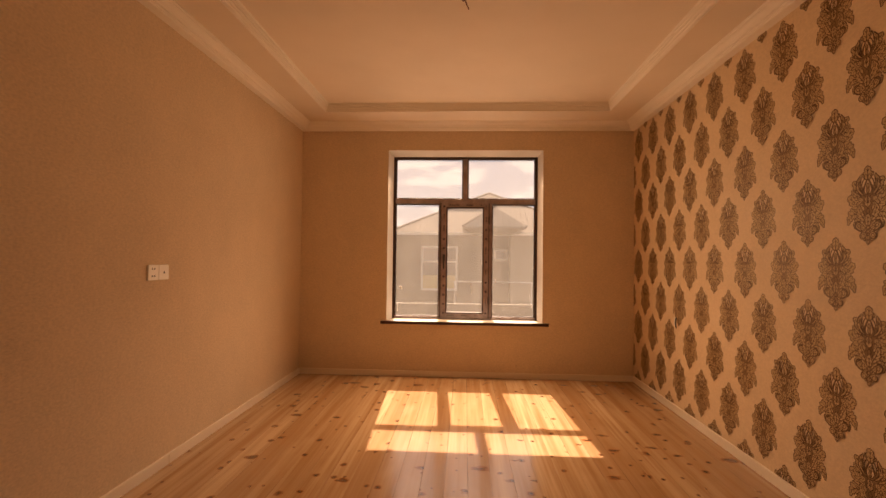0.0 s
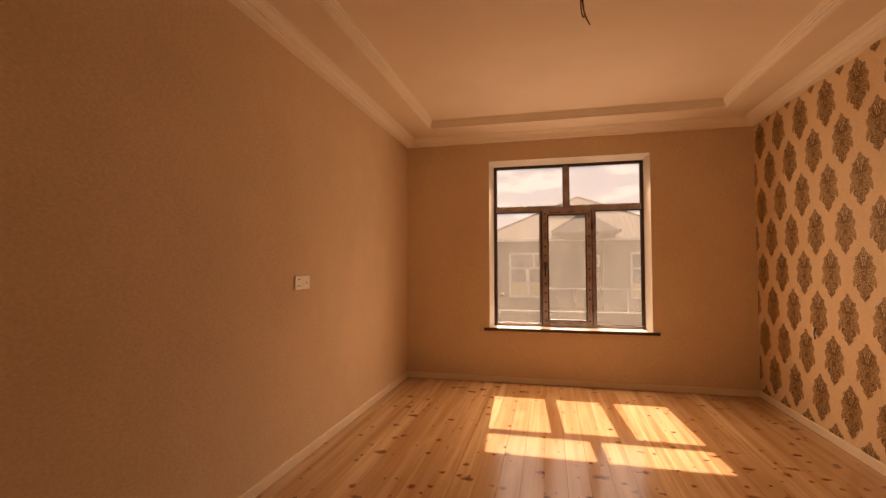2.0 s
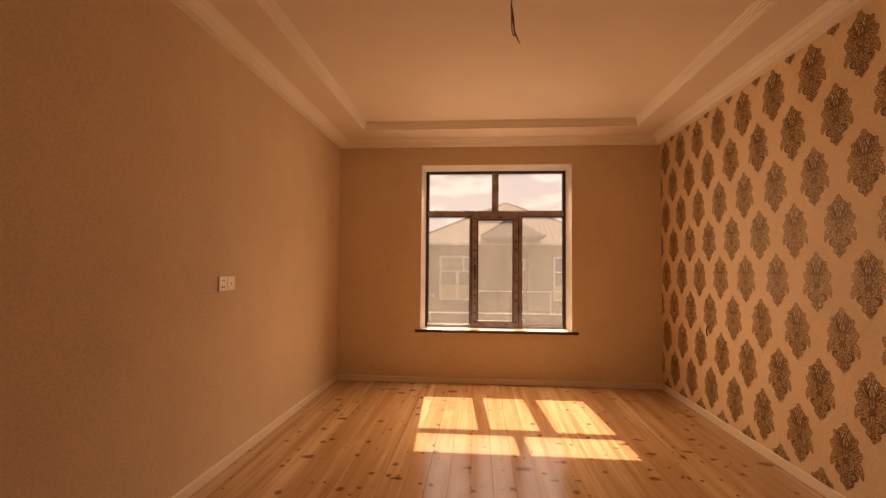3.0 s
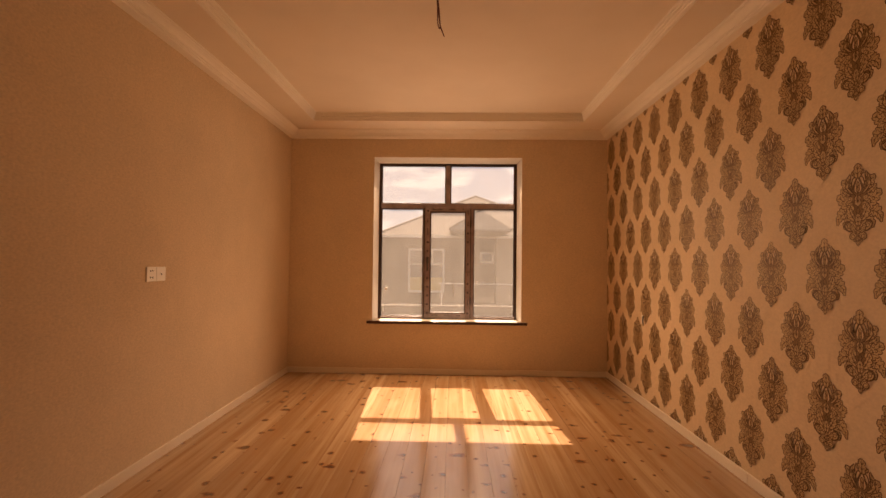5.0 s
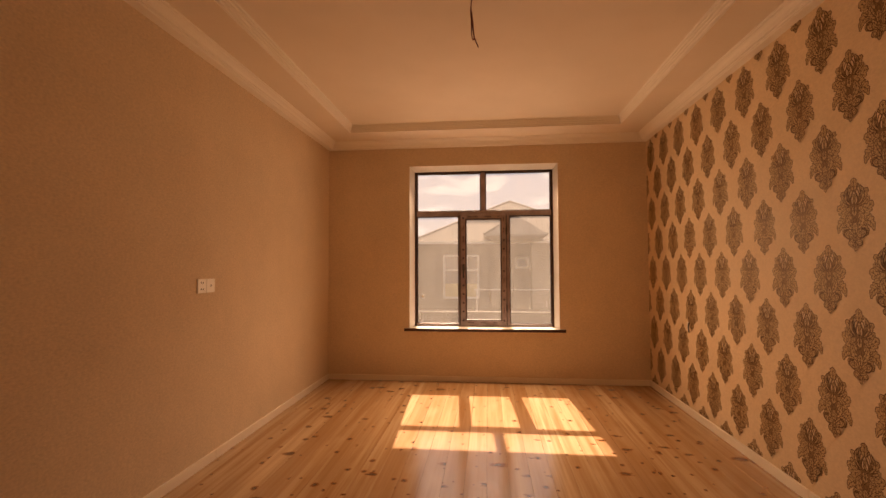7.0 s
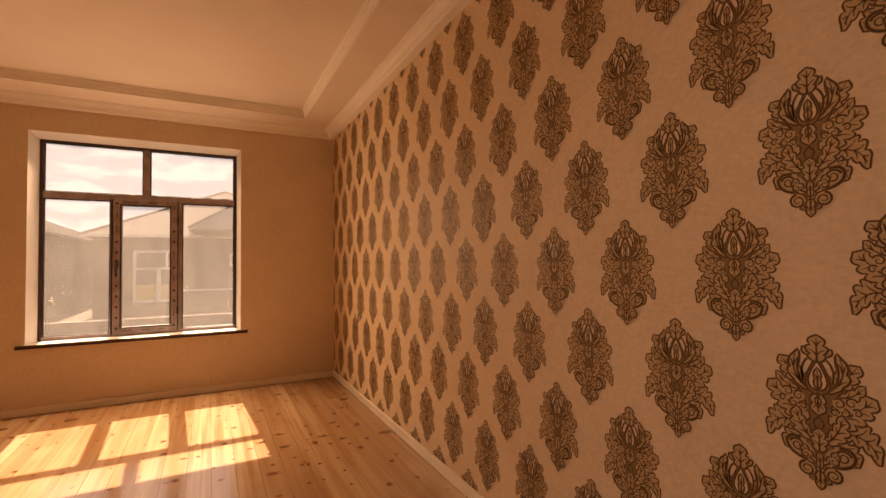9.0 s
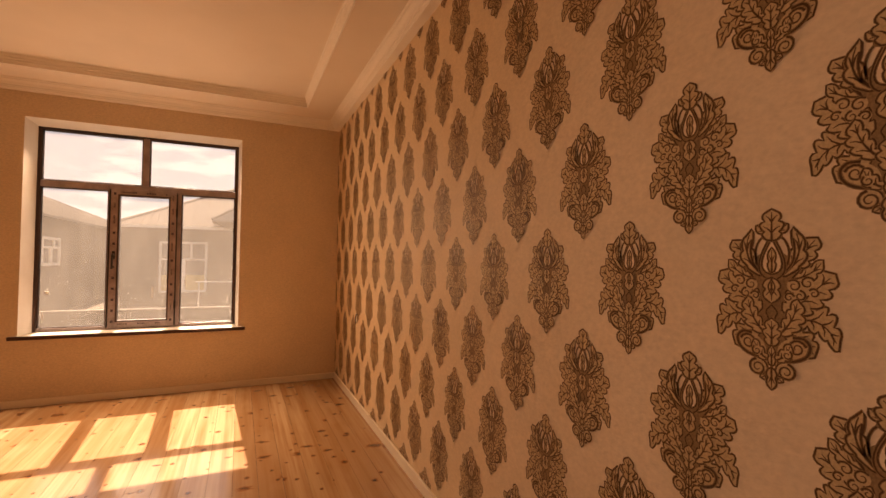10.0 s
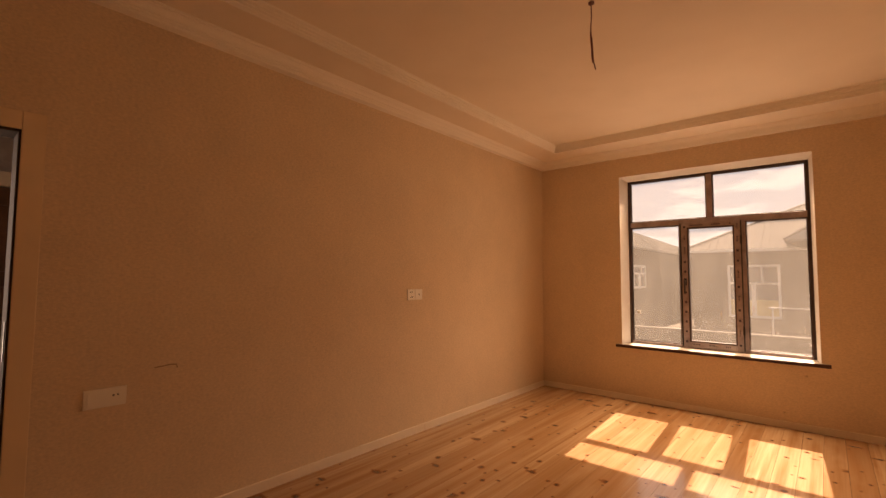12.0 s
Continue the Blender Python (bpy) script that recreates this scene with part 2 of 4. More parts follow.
CASING = rough_material("beige_casing", (0.84, 0.66, 0.46), (0.78, 0.60, 0.41), 5, 0.5, 0.1)
JAMB = rough_material("brown_jamb", (0.085, 0.052, 0.034), (0.055, 0.034, 0.022), 9, 0.8, 0.15)
HALL_PAPER = rough_material("grey_hall_wallpaper", (0.50, 0.48, 0.50), (0.36, 0.34, 0.36), 9, 0.7, 0.2)
HALL_DOOR = rough_material("brown_veneer", (0.20, 0.085, 0.04), (0.10, 0.04, 0.02), 6, 0.4, 0.15)
HOUSE_WALL = rough_material("grey_brown_render", (0.21, 0.16, 0.115), (0.15, 0.115, 0.085), 1.4)
HOUSE_LIGHT = rough_material("pale_render", (0.36, 0.295, 0.225), (0.30, 0.25, 0.19), 1.4)
ROOF_METAL = rough_material("grey_sheet_roof", (0.22, 0.205, 0.19), (0.18, 0.168, 0.155), 1.8, 0.9, 0.1)
ROOF_METAL.node_tree.nodes["Principled BSDF"].inputs["Specular IOR Level"].default_value = 0.1
ROOF_CAP = rough_material("dark_ridge_metal", (0.085, 0.075, 0.068), (0.06, 0.054, 0.05), 3, 0.7, 0.1)
HOUSE_TRIM = rough_material("white_house_trim", (0.78, 0.75, 0.70), (0.68, 0.65, 0.6), 4)
HOUSE_GLASS = mat("dark_house_glass", (0.10, 0.10, 0.11), 0.12)
YELLOW_BOARD = rough_material("yellow_sheathing", (0.62, 0.47, 0.22), (0.54, 0.40, 0.19), 3)
EARTH = rough_material("yard_earth", (0.13, 0.10, 0.075), (0.08, 0.062, 0.046), 1.3)
PIPE_WHITE = rough_material("white_pipe_paint", (0.75, 0.72, 0.68), (0.62, 0.58, 0.54), 8)
COPING = rough_material("faded_whitewash", (0.46, 0.43, 0.39), (0.34, 0.31, 0.28), 5)
WEED = rough_material("dusty_weeds", (0.10, 0.11, 0.05), (0.16, 0.14, 0.07), 9)


# ---- mesh helpers ----
def box(bm, x0, x1, y0, y1, z0, z1, bevel=0.0, mi=0):
    vs = [bm.verts.new((x, y, z)) for x in (x0, x1) for y in (y0, y1) for z in (z0, z1)]
    fs = [bm.faces.new([vs[i] for i in q]) for q in
          ((0, 1, 3, 2), (4, 6, 7, 5), (0, 4, 5, 1), (2, 3, 7, 6), (0, 2, 6, 4), (1, 5, 7, 3))]
    for f in fs:
        f.material_index = mi
    if bevel:
        edges = {e for f in fs for e in f.edges}
        made = bmesh.ops.bevel(bm, geom=list(edges), offset=bevel, segments=2, affect="EDGES", profile=0.6)
        for f in made["faces"]:
            f.material_index = mi
    return fs


def tube(bm, points, r, sides=8, cap=True, mi=0):
    rings = []
    pts = [Vector(p) for p in points]
    for i, p in enumerate(pts):
        d = (pts[min(i + 1, len(pts) - 1)] - pts[max(i - 1, 0)]).normalized()
        a = d.orthogonal().normalized()
        if rings:
            a = (prev_a - d * prev_a.dot(d)).normalized()
        prev_a = a
        b = d.cross(a)
        rings.append([bm.verts.new(p + (a * math.cos(k * math.tau / sides) + b * math.sin(k * math.tau / sides)) * r) for k in range(sides)])
    for u, v in zip(rings, rings[1:]):
        for k in range(sides):
            bm.faces.new((u[k], u[(k + 1) % sides], v[(k + 1) % sides], v[k])).material_index = mi
    if cap:
        bm.faces.new(rings[0][::-1]).material_index = mi
        bm.faces.new(rings[-1]).material_index = mi


def mesh_of(name, bm, *materials, smooth=False):
    bmesh.ops.recalc_face_normals(bm, faces=bm.faces)
    me = bpy.data.meshes.new(name)
    bm.to_mesh(me)
    bm.free()
    for m in materials:
        me.materials.append(m)
    if smooth:
        for p in me.polygons:
            p.use_smooth = True
    return me


def part(name, bm, material, parent=None, label="", smooth=False):
    mats = material if isinstance(material, tuple) else (material,)
    ob = new(name, mesh_of(name, bm, *mats, smooth=smooth))
    if parent is not None:
        ob.parent = parent
    if label:
        ob["label"] = label
    return ob


def box_part(name, dims, material, parent=None, label="", bevel=0.0):
    bm = bmesh.new()
    box(bm, *dims, bevel=bevel)
    return part(name, bm, material, parent, label)


def structure(ob, label, category):
    return tagged(ob, label, category, kind="structure")


def thing(name, at, label, category, group=""):
    e = new(name)
    e.empty_display_size = 0.1
    e.location = at
    bpy.context.view_layer.update()
    return tagged(e, label, category, group)


def under(ob, parent):
    """Puts a mesh that was built in world places under an Empty that stands elsewhere."""
    ob.parent = parent
    ob.matrix_parent_inverse = Matrix.Translation(-parent.location)
    return ob


# ---- the room ----
X0, X1, Y0, Y1 = -1.53, 2.01, -0.90, 4.81
CORNICE_Z, SOFFIT_Z, CEIL_Z = 2.618, 2.692, 2.768
IN_X, IN_Y = 0.385, 0.43
DOOR_A, DOOR_B, DOOR_TOP = -0.74, 0.074, 1.937

# floor: dark bed, boards on it (boards come last)
floor = structure(box_part("floor", (X0 - 0.15, X1 + 0.15, Y0 - 0.15, Y1 + 0.2, -0.20, -0.022), JOINT), "varnished knotty pine board floor", "floor")

# left wall with the doorway
bm = bmesh.new()
box(bm, X0 - 0.15, X0, DOOR_B, Y1, -0.02, 2.9)
box(bm, X0 - 0.15, X0, Y0, DOOR_A, -0.02, 2.9)
box(bm, X0 - 0.15, X0, DOOR_A, DOOR_B, DOOR_TOP, 2.9)
wall_left = structure(part("wall_west", bm, PAPER_PLAIN), "plain beige embossed wallpaper wall with doorway", "wall")
wall_right = structure(box_part("wall_east", (X1, X1 + 0.2, Y0, Y1, -0.02, 2.9), PAPER_DAMASK), "beige wallpaper wall with bronze damask motifs", "wall")
wall_rear = structure(box_part("wall_south", (X0 - 0.15, X1 + 0.2, Y0 - 0.2, Y0, -0.02, 2.9), PAPER_PLAIN), "plain beige wallpaper wall", "wall")

# window wall: splayed plaster reveal round the opening
WX0, WX1, WZ0, WZ1 = -0.587, 1.067, 0.548, 2.412
FX0, FX1, FZ0, FZ1 = -0.557, 1.037, 0.575, 2.382
FRAME_Y, OUT_Y = 5.0, 5.075


def window_wall():
    bm = bmesh.new()

    def rect(x0, x1, z0, z1, y):
        return [bm.verts.new(p) for p in ((x0, y, z0), (x1, y, z0), (x1, y, z1), (x0, y, z1))]

    rings = [rect(X0 - 0.15, X1 + 0.2, -0.02, 2.9, Y1), rect(WX0, WX1, WZ0, WZ1, Y1), rect(FX0, FX1, WZ0, FZ1, FRAME_Y),
             rect(FX0, FX1, WZ0, FZ1, OUT_Y), rect(X0 - 0.15, X1 + 0.2, -0.02, 2.9, OUT_Y)]
    rings.append(rings[0])
    for k, (a, b) in enumerate(zip(rings, rings[1:])):
        for i in range(4):
            f = bm.faces.new((a[i], a[(i + 1) % 4], b[(i + 1) % 4], b[i]))
            f.material_index = 1 if k in (1, 2) else (2 if k == 3 else 0)
    return part("wall_north", bm, (PAPER_PLAIN, REVEAL_WHITE, HOUSE_LIGHT))


wall_window = structure(window_wall(), "plain beige wallpaper wall with white window reveal", "wall")

# ceiling with a shallow tray
bm = bmesh.new()
box(bm, X0 - 0.15, X1 + 0.2, Y0 - 0.2, Y1 + 0.26, CEIL_Z, 2.95)
box(bm, X0, X0 + IN_X, Y0, Y1, SOFFIT_Z, CEIL_Z + 0.01)
box(bm, X1 - IN_X, X1, Y0, Y1, SOFFIT_Z, CEIL_Z + 0.01)
box(bm, X0 + IN_X, X1 - IN_X, Y0, Y0 + IN_Y, SOFFIT_Z, CEIL_Z + 0.01)
box(bm, X0 + IN_X, X1 - IN_X, Y1 - IN_Y, Y1, SOFFIT_Z, CEIL_Z + 0.01)
ceiling = structure(part("ceiling", bm, CEILING_WHITE), "white painted tray ceiling with stepped border", "ceiling")


def ring_trim(name, profile, x0, x1, y0, y1, material, label):
    """A mitred moulding round a rectangle; profile: inset from the sides, height."""
    bm = bmesh.new()
    loops = []
    for d, z in profile:
        loops.append([bm.verts.new(p) for p in ((x0 + d, y0 + d, z), (x1 - d, y0 + d, z), (x1 - d, y1 - d, z), (x0 + d, y1 - d, z))])
    loops.append(loops[0])
    for a, b in zip(loops, loops[1:]):
        for i in range(4):
            bm.faces.new((a[i], a[(i + 1) % 4], b[(i + 1) % 4], b[i]))
    return structure(part(name, bm, material), label, "moulding")


z = CORNICE_Z
ring_trim("trim_cornice", [(-0.002, z), (0.056, z), (0.060, z + 0.004), (0.060, z + 0.012), (0.068, z + 0.015), (0.068, z + 0.026), (0.077, z + 0.029), (0.083, z + 0.042),
                           (0.094, z + 0.052), (0.106, z + 0.058), (0.107, z + 0.064), (0.118, z + 0.067), (0.121, SOFFIT_Z + 0.002), (-0.002, SOFFIT_Z + 0.002)],
          X0, X1, Y0, Y1, TRIM_WHITE, "white ribbed cornice moulding round the walls")
z = SOFFIT_Z
ring_trim("trim_tray", [(-0.004, z - 0.004), (0.004, z - 0.004), (0.005, z + 0.015), (0.011, z + 0.018), (0.011, z + 0.034), (0.018, z + 0.037), (0.018, z + 0.052),
                        (0.026, z + 0.055), (0.027, CEIL_Z - 0.004), (0.036, CEIL_Z - 0.002), (0.037, CEIL_Z + 0.002), (-0.004, CEIL_Z + 0.002)],
          X0 + IN_X, X1 - IN_X, Y0 + IN_Y, Y1 - IN_Y, TRIM_WHITE, "white stepped moulding round the ceiling tray")


# skirting in lengths, with butt joints
def skirting(x0, x1, y0, y1, label):
    bm = bmesh.new()
    box(bm, x0, x1, y0, y1, -0.006, 0.060, bevel=0.004)
    return structure(part("baseboard", bm, SKIRTING), label, "skirting")


T = 0.015
LBL = "cream painted wooden skirting board along the floor"
for a, b in ((DOOR_B + 0.08, 2.668), (2.670, Y1)):
    skirting(X0, X0 + T, a, b, LBL)
skirting(X0, X0 + T, Y0, DOOR_A - 0.08, LBL)
for a, b in ((Y0, 2.438), (2.440, Y1)):
    skirting(X1 - T, X1, a, b, LBL)
skirting(X0 + T, X1 - T, Y1 - T, Y1, LBL)
skirting(X0 + T, X1 - T, Y0, Y0 + T, LBL)


# ---- the window ----
window = structure(new("window_1"), "brown plastic window with five dusty panes", "window")
window.location = (0.24, FRAME_Y, FZ0)
bpy.context.view_layer.update()
GX0, GX1, GZ0, GZ1 = -0.526, 1.006, 0.622, 2.358
TR0, TR1 = 1.852, 1.926
D0, D1 = FRAME_Y, FRAME_Y + 0.062


def wbar(name, x0, x1, z0, z1, y0=D0, y1=D1, m=FILM, bevel=0.004, parent=window, label=""):
    ob = box_part(name, (x0, x1, y0, y1, z0, z1), m, None, label, bevel)
    return under(ob, parent)


def bars_round(name, x0, x1, z0, z1, w, y0, y1, m, bevel=0.003):
    """A frame of four mitre-free bars round an opening, as one mesh."""
    bm = bmesh.new()
    box(bm, x0 - w, x0, y0, y1, z0 - w, z1 + w, bevel)
    box(bm, x1, x1 + w, y0, y1, z0 - w, z1 + w, bevel)
    box(bm, x0, x1, y0, y1, z0 - w, z0, bevel)
    box(bm, x0, x1, y0, y1, z1, z1 + w, bevel)
    return under(part(name, bm, m), window)


wbar("frame", FX0 - 0.01, GX0 - 0.008, FZ0, FZ1 + 0.01, m=PROFILE)
wbar("frame", GX1 + 0.008, FX1 + 0.01, FZ0, FZ1 + 0.01, m=PROFILE)
wbar("frame", GX0 - 0.008, GX1 + 0.008, GZ1 + 0.008, FZ1 + 0.01, m=PROFILE)
wbar("frame", GX0 - 0.008, GX1 + 0.008, FZ0, GZ0 - 0.008)
wbar("transom", GX0 - 0.008, GX1 + 0.008, TR0 + 0.008, TR1 - 0.008, D0 - 0.002)
wbar("mullion", 0.216, 0.269, TR1 - 0.008, GZ1 + 0.008, D0 - 0.001)
wbar("mullion", -0.042, -0.012, GZ0 - 0.008, TR0 + 0.008, D0 - 0.001)
wbar("mullion", 0.506, 0.542, GZ0 - 0.008, TR0 + 0.008, D0 - 0.001)
# glazing beads, dark, and panes
PANES = [(GX0, 0.208, TR1, GZ1), (0.277, GX1, TR1, GZ1), (GX0, -0.050, GZ0, TR0), (0.550, GX1, GZ0, TR0)]
for x0, x1, z0, z1 in PANES:
    bars_round("bead", x0, x1, z0, z1, 0.009, D0 + 0.010, D0 + 0.052, PROFILE)
    bars_round("gasket", x0 + 0.003, x1 - 0.003, z0 + 0.003, z1 - 0.003, 0.003, D0 + 0.026, D0 + 0.040, GASKET, 0)
    p = wbar("pane", x0 - 0.004, x1 + 0.004, z0 - 0.004, z1 + 0.004, D0 + 0.030, D0 + 0.036, GLASS, 0, label="unwashed glass with dust and mortar splashes")
    p.visible_shadow = False
# opening sash
SX0, SX1, SZ0, SZ1 = 0.050, 0.438, 0.664, 1.812
S0 = D0 - 0.018
sash = under(box_part("sash", (SX0 - 0.068, SX0 - 0.008, S0, D1 - 0.008, SZ0 - 0.062, SZ1 + 0.060), FILM, None, "casement sash still under printed film", 0.004), window)
for x0, x1, z0, z1 in ((SX1 + 0.008, SX1 + 0.068, SZ0 - 0.062, SZ1 + 0.060), (SX0 - 0.008, SX1 + 0.008, SZ0 - 0.062, SZ0 - 0.008), (SX0 - 0.008, SX1 + 0.008, SZ1 + 0.008, SZ1 + 0.060)):
    r = box_part("sash_rail", (x0, x1, S0, D1 - 0.008, z0, z1), FILM, None, "", 0.004)
    r.parent = sash
bars_round("bead", SX0, SX1, SZ0, SZ1, 0.014, S0 - 0.002, D0 + 0.044, PROFILE)
p = wbar("pane", SX0 - 0.004, SX1 + 0.004, SZ0 - 0.004, SZ1 + 0.004, D0 + 0.012, D0 + 0.018, GLASS, 0, label="unwashed glass with dust and mortar splashes")
p.visible_shadow = False


def ink_marks():
    """Illegible print along the film of the sash: short bars and blots."""
    rng = random.Random(4)
    bm = bmesh.new()
    y0, y1 = S0 - 0.0012, S0 + 0.001
    for x in (SX0 - 0.038, SX1 + 0.038):
        z = SZ0 - 0.02
        while z < SZ1 + 0.02:
            if rng.random() < 0.45:
                box(bm, x - 0.010, x + 0.010, y0, y1, z, z + 0.022)
                z += 0.10
            else:
                for k in range(rng.randint(4, 7)):
                    h = rng.uniform(0.004, 0.010)
                    box(bm, x - 0.007, x + 0.006, y0, y1, z, z + h)
                    z += h + 0.005
                z += 0.07
    for zc in (SZ0 - 0.034, SZ1 + 0.034):
        x = SX0 + 0.01
        while x < SX1 - 0.02:
            h = rng.uniform(0.005, 0.016)
            box(bm, x, x + h, y0, y1, zc - 0.006, zc + 0.006)
            x += h + rng.choice((0.006, 0.006, 0.006, 0.08))
    return under(part("film_print", bm, FILM_INK), window)


ink_marks()
# black strips that paint in the shadow gaps between the sash and its posts
for x in (-0.027, 0.507):
    wbar("rebate", x - 0.004, x + 0.004, SZ0 - 0.06, SZ1 + 0.055, S0 - 0.0015, D0 + 0.01, GASKET, 0)
# white mortar drips on the panes
rng = random.Random(6)
for x, z, h, w in ((0.318, 0.86, 0.12, 0.006), (-0.50, 0.66, 0.10, 0.004), (0.585, 0.98, 0.05, 0.008), (0.96, 0.80, 0.07, 0.004), (-0.47, 0.92, 0.012, 0.03), (0.13, 0.90, 0.02, 0.005)):
    bm = bmesh.new()
    pts = [(x + rng.uniform(-0.3, 0.3) * w, D0 + 0.011 if SX0 < x < SX1 else D0 + 0.029, z + h * k / 5) for k in range(6)]
    tube(bm, pts, w * 0.5, 6)
    under(part("mortar_drip", bm, REVEAL_WHITE), window)
# handle on the lock side
bm = bmesh.new()
box(bm, 0.000, 0.026, S0 - 0.014, S0, 1.225, 1.300, 0.005)
tube(bm, [(0.013, S0 - 0.008, 1.268), (0.013, S0 - 0.045, 1.268), (0.013, S0 - 0.052, 1.255), (0.013, S0 - 0.052, 1.140)], 0.009, 10)
under(part("window_handle", bm, HANDLE_DARK, None, "dark metal handle turned down"), window)
for z in (0.80, 1.68):
    bm = bmesh.new()
    tube(bm, [(0.507, S0 - 0.004, z - 0.04), (0.507, S0 - 0.004, z + 0.04)], 0.009, 10)
    under(part("hinge", bm, HANDLE_DARK), window)

# sill board: white top, dark nosing
bm = bmesh.new()
box(bm, -0.645, 1.130, 4.778, Y1 - 0.001, 0.552, 0.583, 0.004, 0)
box(bm, WX0 + 0.001, WX1 - 0.001, Y1 - 0.001, FRAME_Y - 0.001, 0.552, 0.583, 0, 1)
box(bm, -0.635, 1.120, 4.786, Y1 - 0.001, 0.5835, 0.586, 0, 1)
sill = structure(part("window_sill", bm, (SILL_EDGE, REVEAL_WHITE)), "white window sill with dark brown front edge", "window sill")

# ---- doorway and the hall behind it ----
door = structure(new("door_1"), "open doorway with beige casing", "doorway")
door.location = (X0, DOOR_B, 0)
bpy.context.view_layer.update()
C = 0.078
for x0, x1 in ((X0 + 0.0005, X0 + 0.014), (X0 - 0.164, X0 - 0.1505)):
    under(box_part("casing", (x0, x1, DOOR_B - 0.004, DOOR_B + C, 0, DOOR_TOP + C), CASING, None, "", 0.004), door)
    under(box_part("casing", (x0, x1, DOOR_A - C, DOOR_A + 0.004, 0, DOOR_TOP + C), CASING, None, "", 0.004), door)
    under(box_part("casing", (x0, x1, DOOR_A + 0.004, DOOR_B - 0.004, DOOR_TOP - 0.004, DOOR_TOP + C), CASING, None, "", 0.004), door)
under(box_part("jamb", (X0 - 0.15, X0, DOOR_B - 0.013, DOOR_B - 0.001, 0, DOOR_TOP - 0.001), JAMB, None, "", 0.002), door)
under(box_part("jamb", (X0 - 0.15, X0, DOOR_A + 0.001, DOOR_A + 0.028, 0, DOOR_TOP - 0.001), JAMB, None, "", 0.002), door)
under(box_part("jamb", (X0 - 0.15, X0, DOOR_A + 0.028, DOOR_B - 0.013, DOOR_TOP - 0.015, DOOR_TOP - 0.001), JAMB, None, "", 0.002), door)
under(box_part("strike_plate", (X0 - 0.05, X0 - 0.022, DOOR_B - 0.016, DOOR_B - 0.0125, 0.93, 1.10), HANDLE_DARK, None, "dark metal strike plate"), door)
under(box_part("threshold", (X0 - 0.15, X0, DOOR_A + 0.001, DOOR_B - 0.001, -0.021, 0.004), JAMB), door)

HX = -3.05
structure(box_part("floor_hall", (HX - 0.2, X0 - 0.15, -2.6, 2.6, -0.20, 0.0), PINE), "pine board floor of the hall", "floor")
structure(box_part("ceiling_hall", (HX - 0.2, X0 - 0.15, -2.6, 2.6, 2.6, 2.75), CEILING_WHITE), "white hall ceiling", "ceiling")
bm = bmesh.new()
box(bm, HX - 0.2, HX, -0.30, 2.6, 0.0, 2.6)
box(bm, HX - 0.2, HX, -2.6, -1.15, 0.0, 2.6)
# sill and head of an unseen opening, added for the hall's fill lamp
box(bm, HX - 0.2, HX, -1.15, -0.30, 0.0, 0.62)
box(bm, HX - 0.2, HX, -1.15, -0.30, 2.08, 2.6)
structure(part("wall_hall_far", bm, HALL_PAPER), "grey patterned wallpaper wall of the hall", "wall")
structure(box_part("wall_hall_end", (HX, X0 - 0.15, 2.4, 2.6, 0.0, 2.6), HALL_PAPER), "grey patterned wallpaper end wall", "wall")
structure(box_part("wall_hall_end", (HX, X0 - 0.15, -2.6, -2.4, 0.0, 2.6), HALL_PAPER), "grey patterned wallpaper end wall", "wall")
structure(box_part("wall_hall_near", (X0 - 0.16, X0 - 0.151, -2.6, Y0 - 0.2, 0.0, 2.6), HALL_PAPER), "grey hall wall", "wall")
hall_door = structure(new("door_2"), "brown veneered hall door with white casing", "door")
hall_door.location = (HX, 0.0, 0)
bpy.context.view_layer.update()
under(box_part("leaf", (HX + 0.001, HX + 0.04, -0.16, 0.62, 0.0, 1.88), HALL_DOOR, None, "", 0.003), hall_door)
for z0, z1 in ((0.12, 0.62), (0.72, 1.22), (1.32, 1.76)):
    for y0, y1 in ((-0.08, 0.20), (0.28, 0.54)):
        under(box_part("panel", (HX + 0.035, HX + 0.052, y0, y1, z0, z1), HALL_DOOR, None, "", 0.012), hall_door)
under(box_part("casing", (HX + 0.001, HX + 0.05, -0.26, 0.72, 1.885, 1.985), TRIM_WHITE, None, "white head casing", 0.004), hall_door)
under(box_part("casing", (HX + 0.001, HX + 0.05, -0.26, -0.165, 0.0, 1.884), TRIM_WHITE, None, "", 0.004), hall_door)


# ---- small things on walls and ceiling ----
def wall_plate(name, y0, y1, z0, z1, label, tiles, holes):
    """A white plate on the west wall; tiles: count of square fronts; holes: (y, z, radius)."""
    t = thing(name, (X0, (y0 + y1) / 2, z0), label, "socket", "wall plates")
    under(box_part("back_plate", (X0, X0 + 0.006, y0, y1, z0, z1), PLASTIC, None, "", 0.002), t)
    w = (y1 - y0) / tiles
    for k in range(tiles):
        under(box_part("front", (X0 + 0.0055, X0 + 0.010, y0 + k * w + 0.0012, y0 + (k + 1) * w - 0.0012, z0 + 0.001, z1 - 0.001), PLASTIC, None, "", 0.0018), t)
    for y, z, r in holes:
        bm = bmesh.new()
        tube(bm, [(X0 + 0.0095, y, z), (X0 + 0.0106, y, z)], r, 10)
        under(part("pin_hole", bm, PLASTIC_HOLE), t)
    return t


